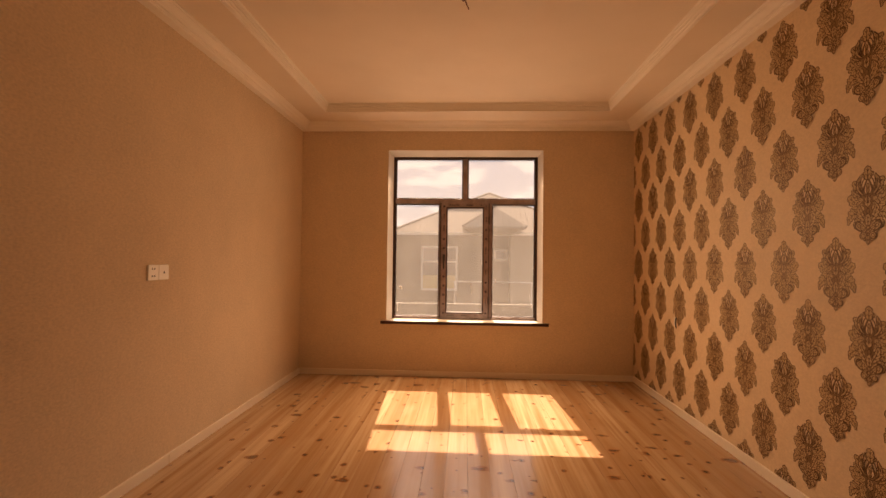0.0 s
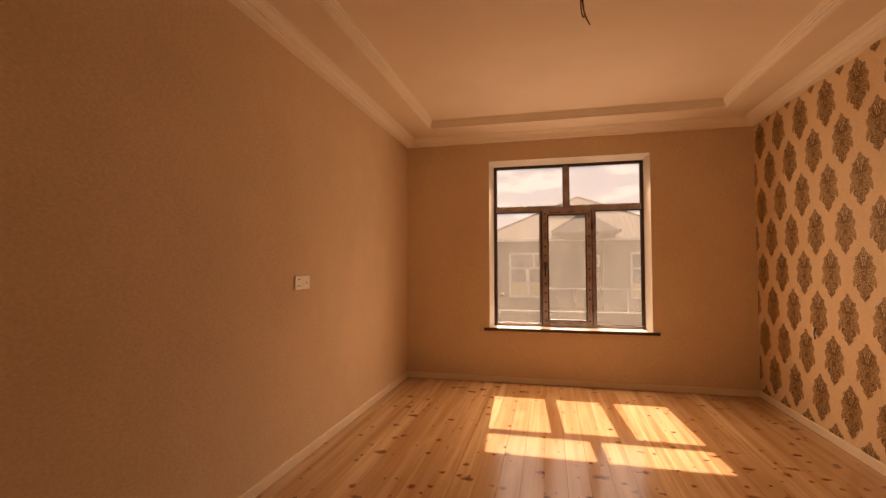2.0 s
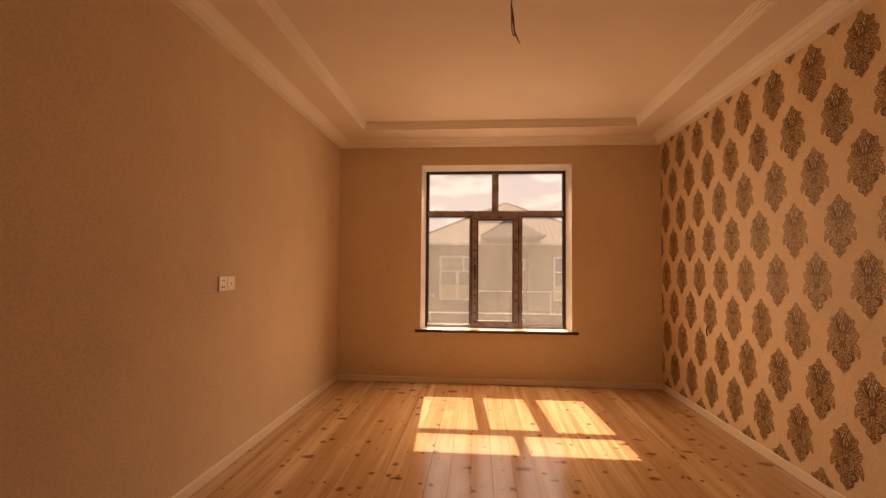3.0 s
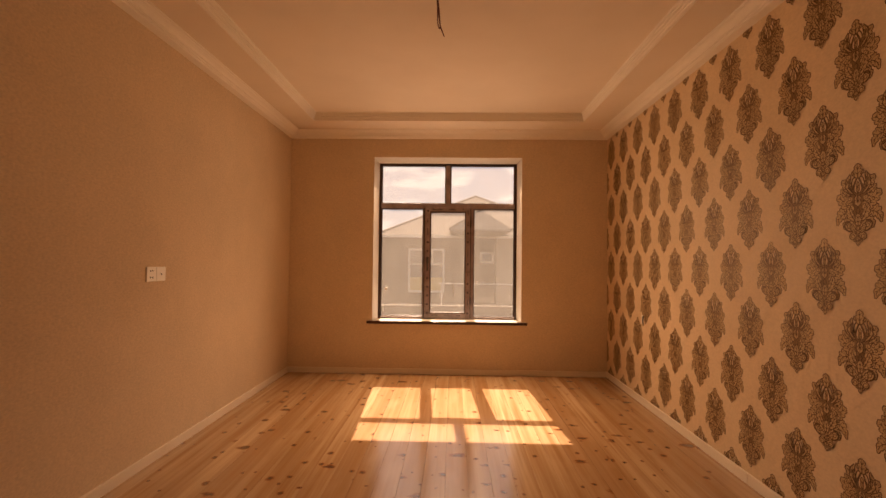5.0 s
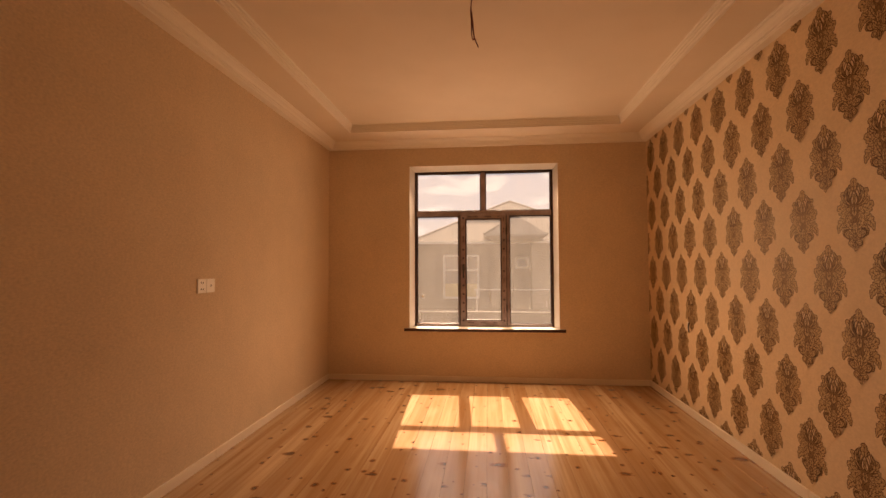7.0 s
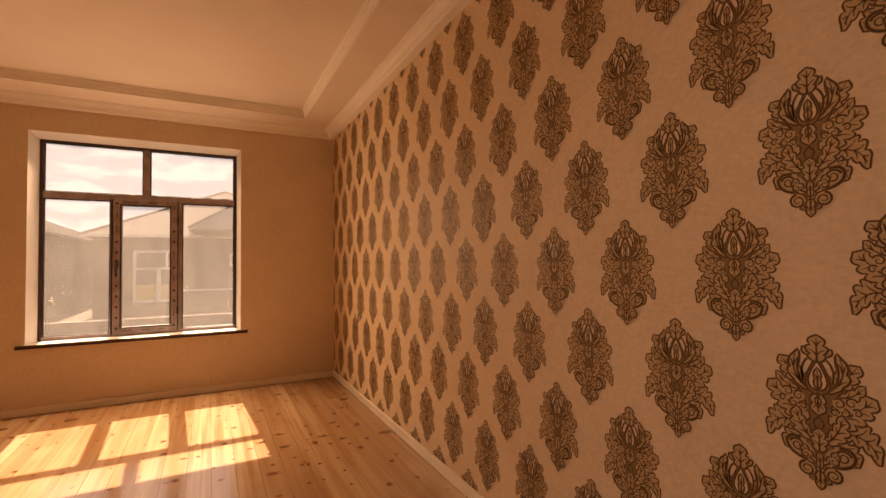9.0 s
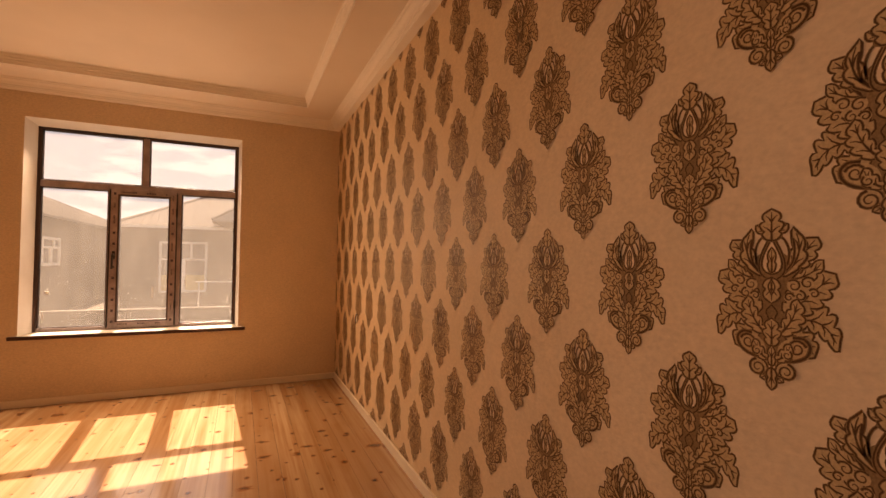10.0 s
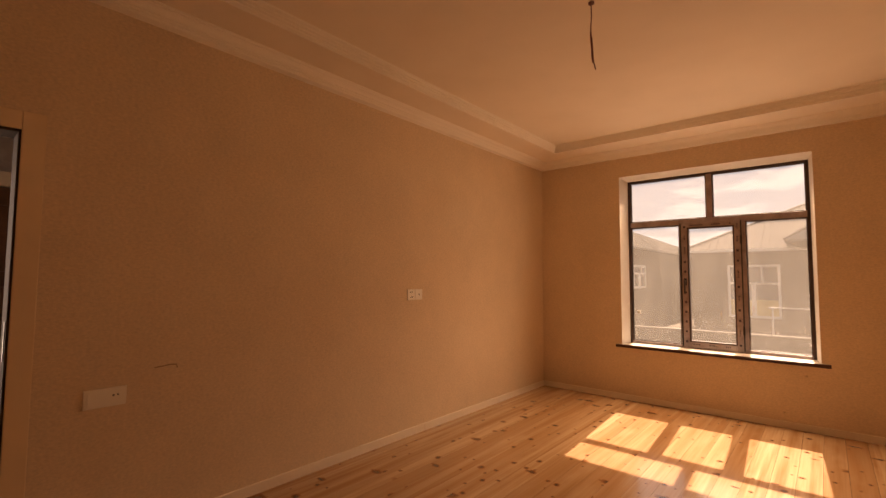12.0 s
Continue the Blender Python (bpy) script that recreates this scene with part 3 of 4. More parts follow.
wall_plate("wall_socket", 2.456, 2.632, 1.106, 1.196, "white double wall plate with socket and aerial outlet", 2,
           [(2.489, 1.172, 0.005), (2.508, 1.172, 0.005), (2.489, 1.131, 0.005), (2.508, 1.131, 0.005), (2.590, 1.150, 0.006)])
low = wall_plate("wall_socket", 0.335, 0.507, 0.670, 0.760, "white wide wall plate with rocker switch and socket", 1,
                 [(0.452, 0.722, 0.0045), (0.470, 0.722, 0.0045)])
under(box_part("rocker", (X0 + 0.0095, X0 + 0.0135, 0.350, 0.372, 0.684, 0.746), PLASTIC, None, "", 0.002), low)


def hanging_wires():
    top, drop = Vector((0.221, 2.072, CEIL_Z)), 0.387
    across = Vector((0.74, -0.67, 0.0))
    t = thing("ceiling_wire", top, "bare brown lamp wires hanging from ceiling", "wire")
    bm = bmesh.new()
    tube(bm, [top + Vector((0, 0, 0.004)), top - Vector((0, 0, 0.007))], 0.016, 12)
    under(part("ceiling_hole_ring", bm, WIRE_BROWN), t)
    # height and sideways place of each strand: two free ends and one looped back
    strands = (((0.0, 0.002), (0.20, 0.004), (0.34, -0.004), (0.47, -0.010), (0.62, -0.002), (0.80, 0.012), (0.90, 0.026), (1.0, 0.043)),
               ((0.0, -0.002), (0.18, -0.001), (0.34, -0.009), (0.47, -0.007), (0.62, 0.002), (0.78, 0.007), (0.86, 0.016), (0.94, 0.030)),
               ((0.47, -0.012), (0.60, -0.012), (0.76, -0.009), (0.85, 0.000), (0.83, 0.008), (0.72, 0.004), (0.60, 0.000), (0.47, -0.008)))
    for k, marks in enumerate(strands):
        p = [top + across * o - Vector((0, 0, drop * u)) + Vector((0.67, 0.74, 0)) * 0.003 * (k - 1) for u, o in marks]
        p = [p[0] * 2 - p[1]] + p + [p[-1] * 2 - p[-2]]
        pts = []
        for a, b, c, d in zip(p, p[1:], p[2:], p[3:]):
            for i in range(5):
                u = i / 5
                pts.append(0.5 * (2 * b + (c - a) * u + (2 * a - 5 * b + 4 * c - d) * u * u + (3 * b - a - 3 * c + d) * u ** 3))
        bm = bmesh.new()
        tube(bm, pts + [p[-2]], 0.0027, 7)
        under(part("wire", bm, WIRE_BROWN, smooth=True), t)


hanging_wires()

# cable stub in a plastered spot on the papered wall
stub = thing("cable_stub", (X1, 3.86, 0.70), "white plaster patch with black cable stub", "cable")
bm = bmesh.new()
box(bm, X1 - 0.004, X1, 3.862, 3.905, 0.712, 0.785, 0.0015)
under(part("patch", bm, REVEAL_WHITE), stub)
bm = bmesh.new()
tube(bm, [(X1, 3.852, 0.785), (X1 - 0.012, 3.850, 0.775), (X1 - 0.018, 3.846, 0.74), (X1 - 0.014, 3.838, 0.70)], 0.004, 7)
under(part("cable", bm, GASKET, smooth=True), stub)

# marks on the papers
bm = bmesh.new()
tube(bm, [(X0 + 0.0005, 0.625, 0.826), (X0 + 0.001, 0.66, 0.828), (X0 + 0.001, 0.70, 0.832), (X0 + 0.001, 0.728, 0.829), (X0 + 0.0005, 0.733, 0.812)], 0.0030, 6)
tagged(part("wall_scuff", bm, MARK), "brown scratch mark on beige wallpaper", "mark")
for x, z, r in ((0.965, 0.462, 0.014), (0.80, 0.133, 0.016)):
    bm = bmesh.new()
    tube(bm, [(x, Y1 + 0.001, z), (x, Y1 - 0.004, z), (x + 0.003, Y1 - 0.012, z - 0.004)], r * 0.7, 9)
    tagged(part("cable_outlet", bm, PAPER_PLAIN), "papered-over cable outlet low on window wall", "outlet")

# ---- outside ----
GROUND_Z = -0.55
bm = bmesh.new()
rng = random.Random(8)
n = 40
grid = {}
for i in range(n + 1):
    for j in range(n + 1):
        x, y = -400 + 800 * i / n, -400 + 800 * j / n
        grid[i, j] = bm.verts.new((x, y, GROUND_Z))
for i in range(n):
    for j in range(n):
        bm.faces.new((grid[i, j], grid[i + 1, j], grid[i + 1, j + 1], grid[i, j + 1]))
structure(part("ground", bm, EARTH), "bare dusty earth of the yard", "ground")


def sheet_roof(name, corners, apexes, parent, rib=0.22, over=0.06):
    """A hipped sheet-metal roof: corners of the eave (4, anticlockwise from front left), ridge of two points."""
    bm = bmesh.new()
    c = [Vector(p) for p in corners]
    a, b = [Vector(p) for p in apexes]
    faces = [(c[0], c[1], b, a), (c[1], c[2], b, b), (c[2], c[3], a, b), (c[3], c[0], a, a)]
    for p, q, r, s in faces:
        pts = [p, q, r] + ([s] if (s - r).length > 1e-4 else [])
        top = [bm.verts.new(v) for v in pts]
        bot = [bm.verts.new(v - Vector((0, 0, over))) for v in pts]
        bm.faces.new(top)
        bm.faces.new(bot[::-1])
        for k in range(len(pts)):
            m = (k + 1) % len(pts)
            bm.faces.new((top[k], bot[k], bot[m], top[m]))
    roof = under(part("roof", bm, ROOF_METAL), parent)
    for p, q in [(c[0], a), (c[1], b), (c[2], b), (c[3], a)] + ([(a, b)] if (a - b).length > 0.2 else []):
        cap = bmesh.new()
        tube(cap, [p + Vector((0, 0, 0.012)), q + Vector((0, 0, 0.012))], 0.045, 6)
        under(part("ridge_cap", cap, ROOF_CAP), parent)
    ribs = bmesh.new()
    for p, q, r, s in faces[:1] + faces[1:2] + faces[3:]:
        length = (q - p).length
        for k in range(1, int(length / rib)):
            u = k / int(length / rib)
            e = p.lerp(q, u)
            # the slope line through e meets one of the hips or the ridge
            n3 = (q - p).cross(s - p).normalized()
            up = n3.cross(q - p).normalized()
            if up.z < 0:
                up = -up
            tmax = 1e9
            for h0, h1 in ((p, s), (q, r), (s, r)):
                d = h1 - h0
                if d.length < 1e-4:
                    continue
                m2 = Matrix(((up.dot(up), -up.dot(d)), (up.dot(d), -d.dot(d))))
                if abs(m2.determinant()) < 1e-9:
                    continue
                w = h0 - e
                sol = m2.inverted() @ Vector((w.dot(up), w.dot(d)))
                if sol.x > 1e-3 and -1e-3 <= sol.y <= 1.001:
                    tmax = min(tmax, sol.x)
            if tmax < 50:
                tube(ribs, [e + Vector((0, 0, 0.008)), e + up * tmax + Vector((0, 0, 0.008))], 0.022, 4)
    return roof, tagged(under(part("roof_seams", ribs, ROOF_METAL), parent), kind="stuff")


def house_window(parent, cx, y, z0, z1, w, m_low=None, bars=True, axis="x"):
    def place(dims):
        x0, x1, a, b, c, d = dims
        return (cx + x0, cx + x1, y + a, y + b, c, d) if axis == "x" else (y - b, y - a, cx + x0, cx + x1, c, d)
    h = w / 2
    pane = under(box_part("window", place((-h, h, -0.02, 0.02, z0, z1)), HOUSE_GLASS), parent)
    def bar(dims, m=HOUSE_TRIM):
        o = box_part("window_frame", place(dims), m, None, "", 0.01)
        o.parent = pane
    t = 0.06
    bar((-h - t, -h + 0.02, -0.07, -0.01, z0 - t, z1 + t))
    bar((h - 0.02, h + t, -0.07, -0.01, z0 - t, z1 + t))
    bar((-h + 0.02, h - 0.02, -0.07, -0.01, z1 - 0.02, z1 + t))
    bar((-h + 0.02, h - 0.02, -0.07, -0.01, z0 - t, z0 + 0.02))
    if bars:
        zt = z0 + (z1 - z0) * 0.66
        bar((-h + 0.02, h - 0.02, -0.065, -0.012, zt - 0.03, zt + 0.03))
        bar((-0.07, 0.07, -0.066, -0.011, z0 + 0.02, zt - 0.03))
        bar((h * 0.30, h * 0.30 + 0.07, -0.066, -0.011, zt + 0.03, z1 - 0.02))
    if m_low is not None:
        bar((-h + 0.02, h - 0.02, -0.05, -0.022, z0 + 0.02, z0 + (z1 - z0) * 0.33), m_low)
    return pane


# house across the yard
HY, EAVE = 18.95, 2.33
house = thing("neighbour_house", (1.4, HY, GROUND_Z), "single-storey rendered house with grey hipped roof", "house", "houses round the yard")
under(box_part("wall", (-2.75, 1.15, HY, HY + 8.0, GROUND_Z, EAVE), HOUSE_WALL), house)
under(box_part("wall", (1.15, 2.15, HY + 0.55, HY + 8.0, GROUND_Z, EAVE), HOUSE_WALL, None, "recessed entrance wall"), house)
under(box_part("wall", (2.15, 5.2, HY, HY + 8.0, GROUND_Z, EAVE), HOUSE_LIGHT, None, "paler rendered wall"), house)
sheet_roof("roof", [(-3.05, HY - 0.3, EAVE), (5.9, HY - 0.3, EAVE), (5.9, HY + 8.3, EAVE), (-3.05, HY + 8.3, EAVE)],
           [(1.42, HY + 4.0, 4.62), (1.46, HY + 4.0, 4.62)], house)
under(box_part("eave_board", (-3.05, 5.9, HY - 0.32, HY - 0.29, EAVE - 0.09, EAVE + 0.005), HOUSE_TRIM), house)
house_window(house, -0.83, HY, -0.02, 1.72, 1.42, YELLOW_BOARD)
under(box_part("door", (1.40, 2.10, HY + 0.50, HY + 0.55, GROUND_Z, 1.70), HOUSE_WALL, None, "", 0.01), house)
house_window(house, 3.88, HY, -0.02, 1.72, 1.30, YELLOW_BOARD)
house_window(house, 1.78, HY + 0.50, 1.25, 1.62, 0.46, None, False)
# porch roof in front of the entrance
PY = 17.45
sheet_roof("roof", [(0.15, PY, 2.53), (2.62, PY, 2.53), (2.62, PY + 2.6, 2.53), (0.15, PY + 2.6, 2.53)],
           [(1.45, PY + 0.9, 3.40), (1.45, PY + 2.6, 3.40)], house)
# tapered block, shaped like the shade seen under the porch roof
bm = bmesh.new()
top = [bm.verts.new(p) for p in ((0.22, PY + 0.05, 2.475), (2.55, PY + 0.05, 2.475), (2.55, HY - 0.002, 2.475), (0.22, HY - 0.002, 2.475))]
low = [bm.verts.new(p) for p in ((0.55, PY + 0.55, 2.30), (2.22, PY + 0.55, 2.30), (2.22, HY - 0.002, 2.30), (0.55, HY - 0.002, 2.30))]
bm.faces.new(top)
bm.faces.new(low)
for k in range(4):
    bm.faces.new((top[k], top[(k + 1) % 4], low[(k + 1) % 4], low[k]))
under(part("porch_soffit", bm, HOUSE_WALL), house)

# second house, its flank along the yard
house2 = thing("neighbour_house", (-6.5, 15.0, GROUND_Z), "rendered house flank with low grey hipped roof", "house", "houses round the yard")
under(box_part("wall", (-10.5, -4.1, 9.5, 29.6, GROUND_Z, 2.33), HOUSE_WALL), house2)
sheet_roof("roof", [(-10.9, 9.1, 2.35), (-3.75, 9.1, 2.35), (-3.75, 30.0, 2.35), (-10.9, 30.0, 2.35)],
           [(-7.3, 12.6, 3.9), (-7.3, 26.4, 3.9)], house2)
house_window(house2, 16.9, -4.1, 0.98, 1.70, 1.3, None, True, axis="y")

# low yard wall with a whitewashed coping, and a pipe behind it
yard_wall = thing("yard_wall", (-1.5, 13.4, GROUND_Z), "low rubble yard wall with whitewashed coping", "wall")
under(box_part("wall_body", (-10.0, 7.0, 13.4, 13.49, GROUND_Z - 0.05, -0.10), EARTH, None, "", 0.015), yard_wall)
under(box_part("coping", (-10.0, 7.0, 13.39, 13.50, -0.10, -0.078), COPING, None, "whitewashed coping", 0.012), yard_wall)
pipe2 = thing("yard_pipe", (2.0, 16.0, GROUND_Z), "white painted pipe on posts before the house", "pipe")
bm = bmesh.new()
tube(bm, [(-0.2, 16.0, 0.45), (8.0, 16.0, 0.43)], 0.02, 8)
under(part("pipe_run", bm, PIPE_WHITE), pipe2)
for x in (-0.1, 2.6, 5.2):
    bm = bmesh.new()
    tube(bm, [(x, 16.0, GROUND_Z - 0.05), (x, 16.0, 0.46)], 0.025, 8)
    under(part("post", bm, PIPE_WHITE), pipe2)

# weeds and rubble below the window
bm = bmesh.new()
rng = random.Random(11)
for k in range(1400):
    x, y = rng.uniform(-6, 6), rng.uniform(7.5, 13.2)
    h = rng.uniform(0.08, 0.34) * (0.5 + 0.8 * max(0, noise.noise((x * 0.6, y * 0.6, 0)) + 0.4))
    a = rng.uniform(0, math.tau)
    w = rng.uniform(0.01, 0.03)
    dx, dy = math.cos(a) * w, math.sin(a) * w
    lx, ly = rng.uniform(-0.1, 0.1), rng.uniform(-0.1, 0.1)
    v = [bm.verts.new(p) for p in ((x - dx, y - dy, GROUND_Z - 0.01), (x + dx, y + dy, GROUND_Z - 0.01), (x + lx, y + ly, GROUND_Z + h))]
    bm.faces.new(v)
tagged(part("weeds", bm, WEED), "dusty low weeds on bare yard earth", "weeds", kind="stuff")


# ---- damask motif ----


class Motif:
    """One printed ornament, drawn flat in (u, v) and raised a little: pale fills, soft brown shading, dark lines."""

    def __init__(self):
        self.v, self.f, self.m = [], [], []
        self.level = 0

    def fill(self, pts, centre=None, mi=0):
        d = 0.0006 + 0.00003 * self.level
        c = centre or (sum(p[0] for p in pts) / len(pts), sum(p[1] for p in pts) / len(pts))
        i = len(self.v)
        self.v += [(c[0], c[1], d)] + [(p[0], p[1], d) for p in pts]
        n = len(pts)
        for k in range(n):
            self.f.append((i, i + 1 + k, i + 1 + (k + 1) % n))
            self.m.append(mi)

    def band(self, pts, w, d, mi, taper, closed):
        i, n = len(self.v), len(pts)
        for k, p in enumerate(pts):
            a = Vector(pts[(k - 1) % n if closed else max(k - 1, 0)])
            b = Vector(pts[(k + 1) % n if closed else min(k + 1, n - 1)])
            t = b - a
            t = t.normalized() if t.length else Vector((1, 0))
            q = w * 0.5 * ((1.15 - 0.80 * k / (n - 1)) if taper else 1.0)
            self.v += [(p[0] - t.y * q, p[1] + t.x * q, d), (p[0] + t.y * q, p[1] - t.x * q, d)]
        for k in range(n if closed else n - 1):
            a, b = i + 2 * k, i + 2 * ((k + 1) % n)
            self.f.append((a, a + 1, b + 1, b))
            self.m.append(mi)

    def line(self, pts, w=0.0036, taper=False, closed=False):
        """A dark stroke with a softer, wider brown one under it."""
        d = 0.0006 + 0.00003 * self.level
        w *= 0.74
        self.band(pts, w * 1.9, d + 0.00001, 2, taper, closed)
        self.band(pts, w, d + 0.00002, 1, taper, closed)

    def stroke(self, pts, w=0.0036, taper=False):
        """A smooth line through a few points."""
        p = [Vector(q) for q in pts]
        p = [p[0] * 2 - p[1]] + p + [p[-1] * 2 - p[-2]]
        out = []
        for a, b, c, e in zip(p, p[1:], p[2:], p[3:]):
            for k in range(4):
                u = k / 4
                out.append(0.5 * (2 * b + (c - a) * u + (2 * a - 5 * b + 4 * c - e) * u * u + (3 * b - a - 3 * c + e) * u ** 3))
        self.line(out + [p[-2]], w, taper)

    def leaf(self, base, tip, width, bend=0.0, lobes=4, full=0.0, w=0.0034):
        """A broad lobed leaf on a bent midrib, a vein into each lobe; full: wider on one side."""
        base, tip = Vector(base), Vector(tip)
        ax = tip - base
        side = Vector((-ax.y, ax.x))
        unit = side.normalized()
        n = lobes * 5

        def rib(s):
            return base + ax * s + side * bend * 4 * s * (1 - s)

        def edge(s, sg):
            env = math.sin(math.pi * min(1.0, s * 0.94 + 0.03) ** 0.95) ** 0.55
            swing = abs(math.sin(math.pi * s * lobes))
            o = unit * sg * width * 0.5 * (1 + sg * full) * env * (0.62 + 0.38 * swing ** 0.7)
            return rib(s) + o - ax * 0.05 * (1 - swing)

        left = [edge(k / n, 1) for k in range(1, n)]
        right = [edge(k / n, -1) for k in range(1, n)]
        pts = [base] + left + [tip] + right[::-1]
        self.level += 1
        self.fill(pts, rib(0.45))
        self.level += 1
        self.line(pts, w, closed=True)
        self.line([rib(0.9 * k / 8) for k in range(9)], w * 1.1, True)
        for k in range(1, lobes):
            s = (k + 0.1) / lobes
            for sg in (1, -1):
                e = rib(s) * 0.30 + edge(min(0.98, s + 0.42 / lobes), sg) * 0.70
                b = rib(max(0.0, s - 0.30 / lobes))
                self.line([b, b * 0.5 + e * 0.5 + ax * 0.03, e], w * 0.8, True)

    def scroll(self, c, r, turns, start, sense=1, w=0.0034, disc=True):
        if disc:
            self.level += 1
            self.fill([(c[0] + r * math.cos(k * math.tau / 16), c[1] + r * math.sin(k * math.tau / 16)) for k in range(16)])
            self.level += 1
        pts = []
        for k in range(int(turns * 12) + 1):
            a = start + sense * k / 12 * math.tau
            q = r * (1 - 0.80 * k / (turns * 12))
            pts.append((c[0] + q * math.cos(a), c[1] + q * math.sin(a)))
        self.line(pts, w, True)

    def both(self, call, *args, **kw):
        """Draws a piece and its mirror image."""
        for sg in (1, -1):
            moved = []
            for a in args:
                if isinstance(a, tuple):
                    a = (a[0] * sg, a[1])
                elif isinstance(a, list):
                    a = [(p[0] * sg, p[1]) for p in a]
                moved.append(a)
            k2 = dict(kw)
            for key in ("bend", "full"):
                if key in k2:
                    k2[key] *= sg
            if sg < 0 and "sense" in k2:
                k2["sense"] *= -1
                k2["start"] = math.pi - k2["start"]
            call(*moved, **k2)

    def mesh(self, name, cut=None):
        me = bpy.data.meshes.new(name)
        # stands on the east wall: u along -y, v up, raised towards -x
        me.from_pydata([(-d, -u, v) for u, v, d in self.v], [], self.f)
        me.polygons.foreach_set("material_index", self.m)
        for m in (PRINT_GOLD, PRINT_DARK, PRINT_MID, PAPER_DAMASK):
            me.materials.append(m)
        if cut is not None:
            bm = bmesh.new()
            bm.from_mesh(me)
            for co, no in cut:
                bmesh.ops.bisect_plane(bm, geom=bm.verts[:] + bm.edges[:] + bm.faces[:], plane_co=co, plane_no=no, clear_outer=True)
            bm.to_mesh(me)
            bm.free()
        me.update()
        return me


def draw_motif():
    g = Motif()

    def oval(cx, cy, rx, ry, mi=0, turn=0.0):
        g.level += 1
        pts = []
        for k in range(28):
            a = k * math.tau / 28
            x, y = rx * math.cos(a), ry * math.sin(a)
            pts.append((cx + x * math.cos(turn) - y * math.sin(turn), cy + x * math.sin(turn) + y * math.cos(turn)))
        g.fill(pts, (cx, cy), mi)

    # shaded ground between the leaves
    oval(0.0, -0.030, 0.050, 0.076, 2)
    oval(0.0, 0.058, 0.038, 0.036, 2)
    for sg in (1, -1):
        oval(sg * 0.052, 0.014, 0.030, 0.034, 2)
        oval(sg * 0.046, 0.066, 0.020, 0.016, 2, sg * 0.9)
    # three great leaves on each side: rising, drooping with a hooked tip, hanging
    g.both(g.leaf, (0.026, -0.062), (0.070, -0.098), 0.044, bend=0.16, lobes=3)
    g.both(g.leaf, (0.024, -0.044), (0.106, -0.080), 0.054, bend=0.32, lobes=5, full=0.2)
    g.both(g.leaf, (0.026, -0.030), (0.102, 0.052), 0.062, bend=0.02, lobes=5, full=0.1)
    # flowers beside the drop, on leafy stems
    g.both(g.leaf, (0.036, 0.040), (0.084, 0.076), 0.026, bend=-0.12, lobes=3, w=0.0028)
    g.both(g.stroke, [(0.034, 0.040), (0.048, 0.060), (0.061, 0.086)], 0.0040)
    g.both(g.leaf, (0.046, 0.062), (0.076, 0.116), 0.040, bend=0.08, lobes=3, w=0.0034)
    # tall tongues that hug the drop
    g.both(g.leaf, (0.012, 0.044), (0.037, 0.137), 0.030, bend=-0.22, lobes=3, w=0.0040)
    g.both(g.stroke, [(0.012, 0.044), (0.033, 0.066), (0.039, 0.092), (0.037, 0.116)], 0.0040)
    g.both(g.stroke, [(0.010, 0.046), (0.026, 0.066), (0.030, 0.092), (0.022, 0.114), (0.006, 0.126)], 0.0038)
    # the drop: pale inside, in a double contour
    for s, mi in ((1.0, 2), (0.78, 0)):
        g.level += 1
        pts = []
        for i in range(28):
            a = i / 28 * math.tau
            pts.append((0.034 * s * math.sin(a) * (0.50 - 0.50 * math.cos(a)) ** 0.8, 0.084 + 0.046 * s * math.cos(a)))
        g.fill(pts, (0, 0.074), 3 if mi == 0 else 2)
        g.level += 1
        g.line(pts, 0.0036, closed=True)
    # bud in the drop
    g.leaf((0.0, 0.050), (0.0, 0.100), 0.017, lobes=2, w=0.0030)
    # crowning flower
    g.both(g.leaf, (0.003, 0.116), (0.029, 0.143), 0.024, bend=0.10, lobes=2, w=0.0034)
    g.leaf((0.0, 0.112), (0.0, 0.174), 0.044, lobes=3, w=0.0036)
    # small tendrils under the flowers
    for c, r, a, sn in (((0.038, 0.028), 0.012, 2.4, -1), ((0.060, 0.034), 0.012, 0.4, 1), ((0.048, 0.010), 0.010, 1.6, -1), ((0.030, 0.006), 0.009, 0.2, 1), ((0.070, 0.016), 0.009, 2.6, -1)):
        g.both(g.scroll, c, r, 1.25, start=a, sense=sn, w=0.0032)
    # pendant below the drop and upright inner leaves
    g.both(g.leaf, (0.012, -0.066), (0.044, 0.004), 0.036, bend=-0.10, lobes=4, full=-0.2, w=0.0032)
    g.leaf((0.0, 0.042), (0.0, -0.008), 0.036, lobes=2, w=0.0034)
    g.level += 1
    g.stroke([(0.0, 0.038), (0.006, 0.024), (0.0, 0.008)], 0.0026)
    g.stroke([(0.0, 0.038), (-0.006, 0.024), (0.0, 0.008)], 0.0026)
    g.both(g.stroke, [(0.0, -0.010), (0.010, -0.024), (0.006, -0.038), (0.018, -0.052)], 0.0034)
    g.leaf((0.0, -0.090), (0.0, -0.036), 0.034, lobes=3, w=0.0032)
    # the great C scrolls and what curls in them
    oval(0.036, -0.092, 0.028, 0.021, 0, 0.6)
    oval(-0.036, -0.092, 0.028, 0.021, 0, -0.6)
    g.level += 2
    g.both(g.scroll, (0.043, -0.087), 0.016, 1.6, start=0.3, sense=1, w=0.0040)
    g.both(g.stroke, [(0.036, -0.068), (0.054, -0.068), (0.064, -0.080), (0.059, -0.098), (0.042, -0.110), (0.022, -0.115), (0.010, -0.126), (0.008, -0.146)], 0.0056)
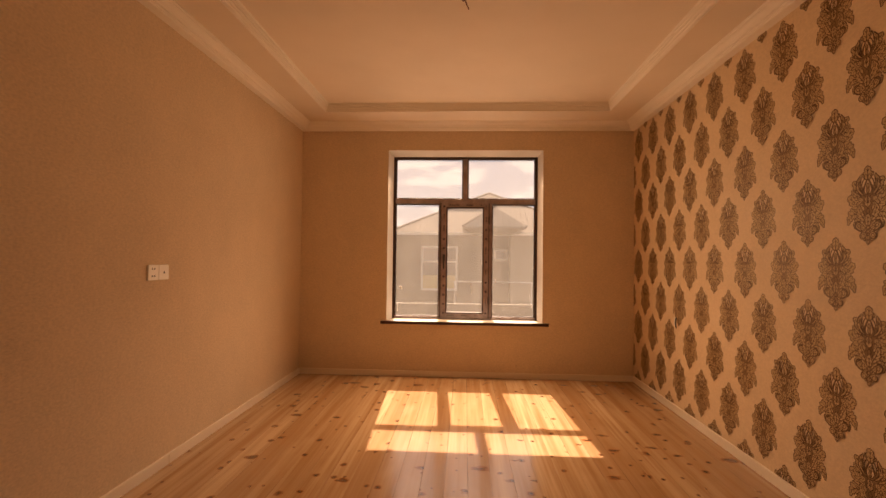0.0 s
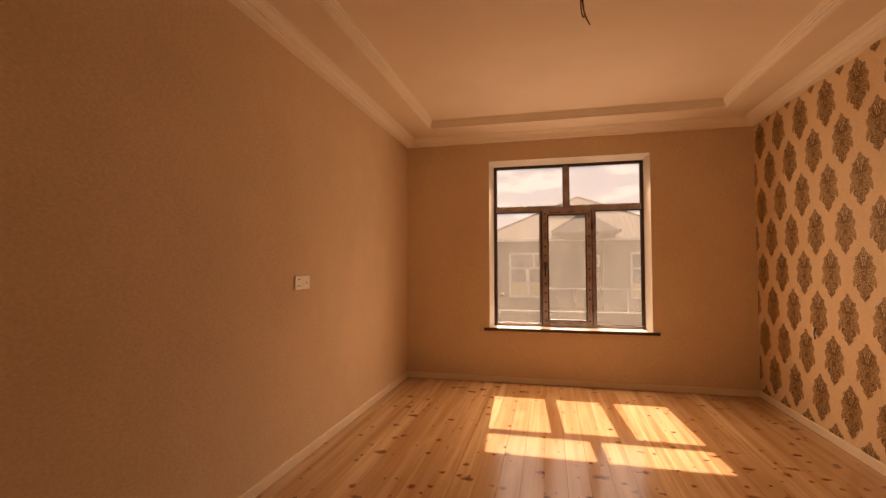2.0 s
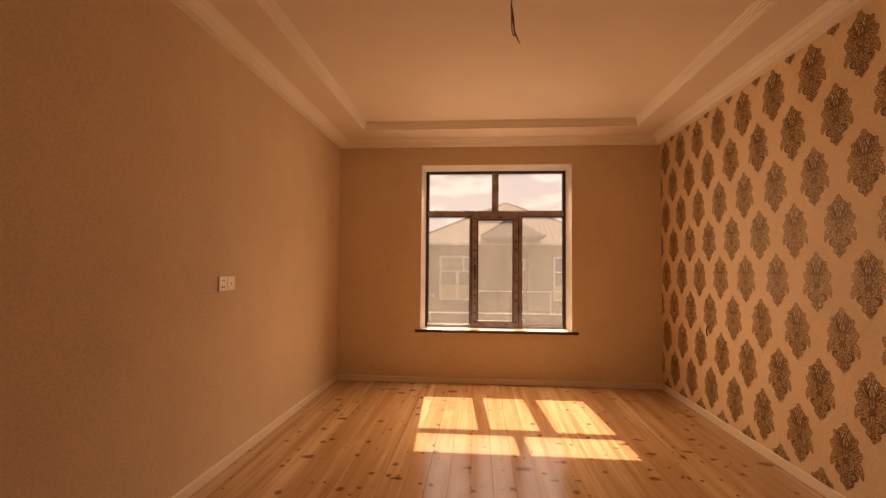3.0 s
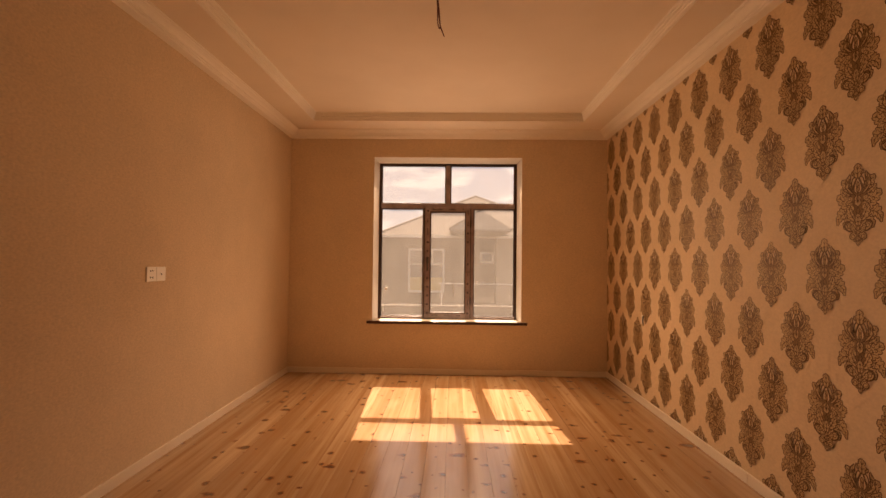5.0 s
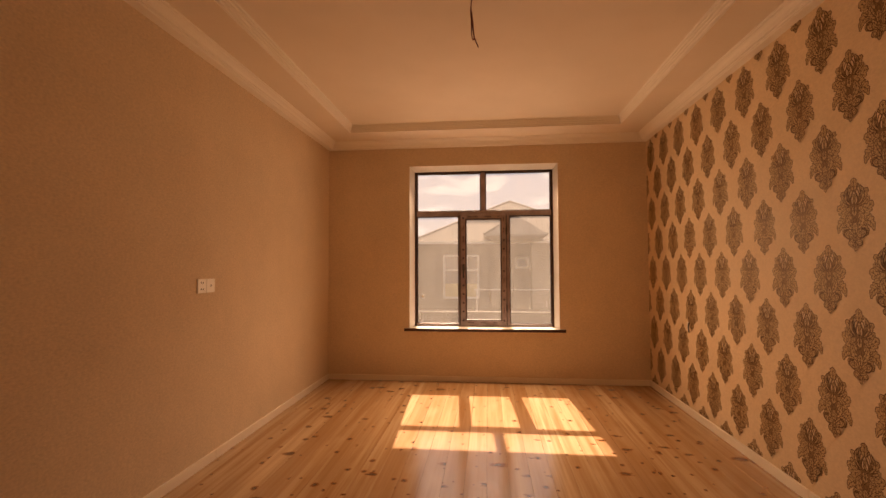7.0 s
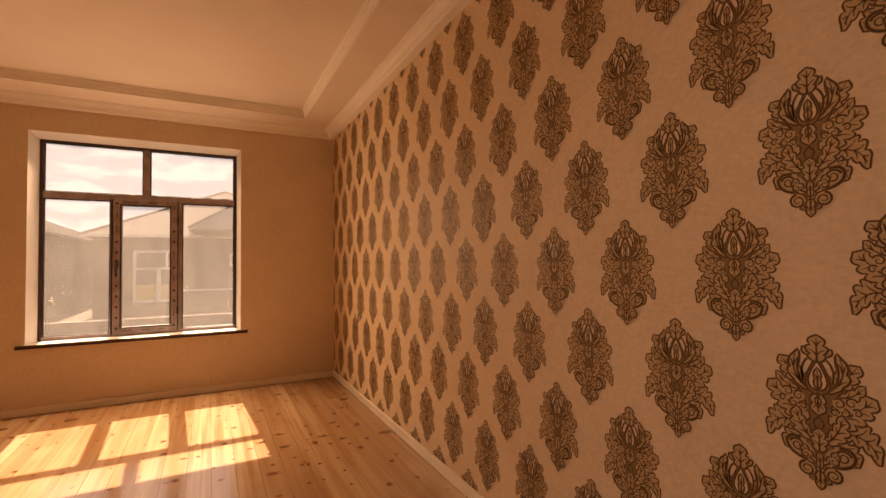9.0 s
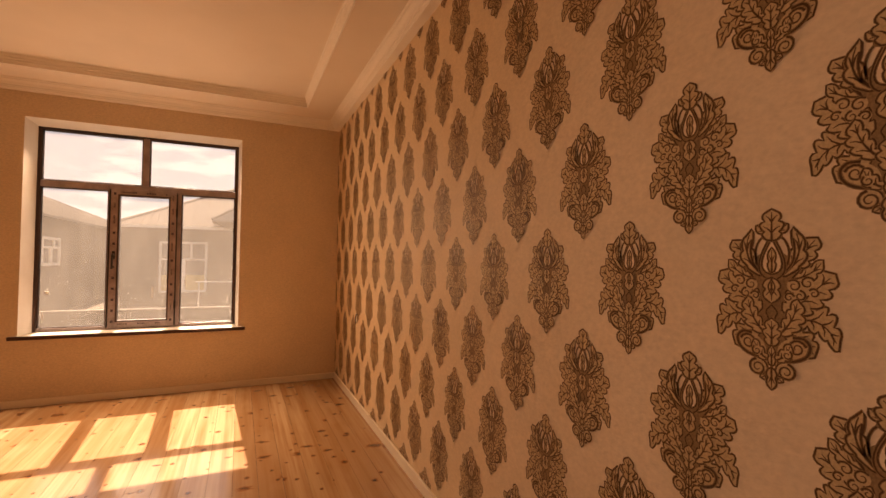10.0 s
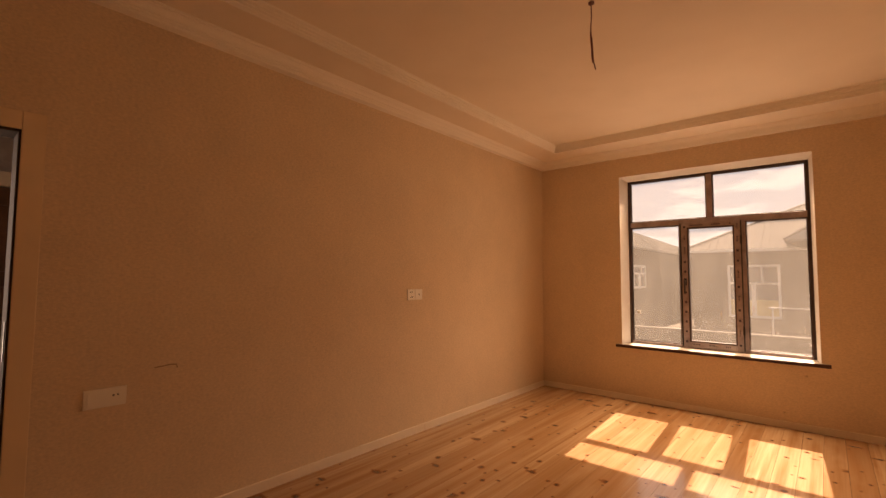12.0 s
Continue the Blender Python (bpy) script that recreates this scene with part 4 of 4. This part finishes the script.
    g.both(g.leaf, (0.006, -0.116), (0.032, -0.080), 0.024, bend=-0.14, lobes=3, w=0.0030)
    g.both(g.scroll, (0.027, -0.102), 0.009, 1.2, start=1.0, sense=-1, w=0.0030)
    g.leaf((0.0, -0.128), (0.0, -0.088), 0.016, lobes=2, w=0.0028)
    # foot: two volutes and a bud
    g.both(g.scroll, (0.025, -0.134), 0.0165, 1.7, start=1.4, sense=-1, w=0.0040)
    g.both(g.leaf, (0.002, -0.140), (0.021, -0.153), 0.015, bend=-0.1, lobes=2, w=0.0028)
    g.leaf((0.0, -0.130), (0.0, -0.173), 0.021, lobes=2, w=0.0034)
    return g


MOTIF = draw_motif()
COL, ROW, Y_REF, Z_REF = 0.1735, 0.615, 0.519, 1.199
WHOLE = MOTIF.mesh("damask_motif")
FOOT_CUT = ((0, 0, 0.060 - (Z_REF - 2 * ROW)), (0, 0, -1))
HEAD_CUT = ((0, 0, CORNICE_Z - (Z_REF + 2.5 * ROW)), (0, 0, 1))
first = math.ceil((Y0 + 0.12 - Y_REF) / COL)
last = math.floor((Y1 + 0.08 - Y_REF) / COL)
edge_cut = ((0, Y1 - 0.001 - (Y_REF + last * COL), 0), (0, 1, 0))
MESHES = {"inner": (WHOLE, MOTIF.mesh("damask_motif", cut=(FOOT_CUT,)), MOTIF.mesh("damask_motif", cut=(HEAD_CUT,))),
          "corner": (MOTIF.mesh("damask_motif", cut=(edge_cut,)), MOTIF.mesh("damask_motif", cut=(FOOT_CUT, edge_cut)), MOTIF.mesh("damask_motif", cut=(HEAD_CUT, edge_cut)))}
for k in range(first, last + 1):
    y = Y_REF + k * COL
    whole, foot, head = MESHES["corner" if k == last else "inner"]
    rows = [(Z_REF + 2.5 * ROW, head)] + [(Z_REF + (j + 0.5) * ROW, whole) for j in (-2, -1, 0, 1)] if k % 2 else \
           [(Z_REF - 2 * ROW, foot)] + [(Z_REF + j * ROW, whole) for j in (-1, 0, 1, 2)]
    for zc, me in rows:
        if not len(me.vertices):
            continue
        ob = new("damask_motif", me)
        ob.parent = wall_right
        ob.location = (X1, y, zc)

# ---- floor boards ----
PLANK, SEAM = 0.131, 0.276
rng = random.Random(21)
k0 = math.floor((X0 - SEAM) / PLANK)
k1 = math.ceil((X1 - SEAM) / PLANK)
for k in range(k0, k1):
    x0, x1 = max(SEAM + k * PLANK, X0), min(SEAM + (k + 1) * PLANK, X1)
    if x1 - x0 < 0.01:
        continue
    g = rng.uniform(0.0002, 0.0008)
    bm = bmesh.new()
    box(bm, x0 + g, x1 - g, Y0, Y1, -0.024, rng.uniform(-0.0008, 0.0), bevel=0.0010)
    part("plank", bm, PINE, floor)
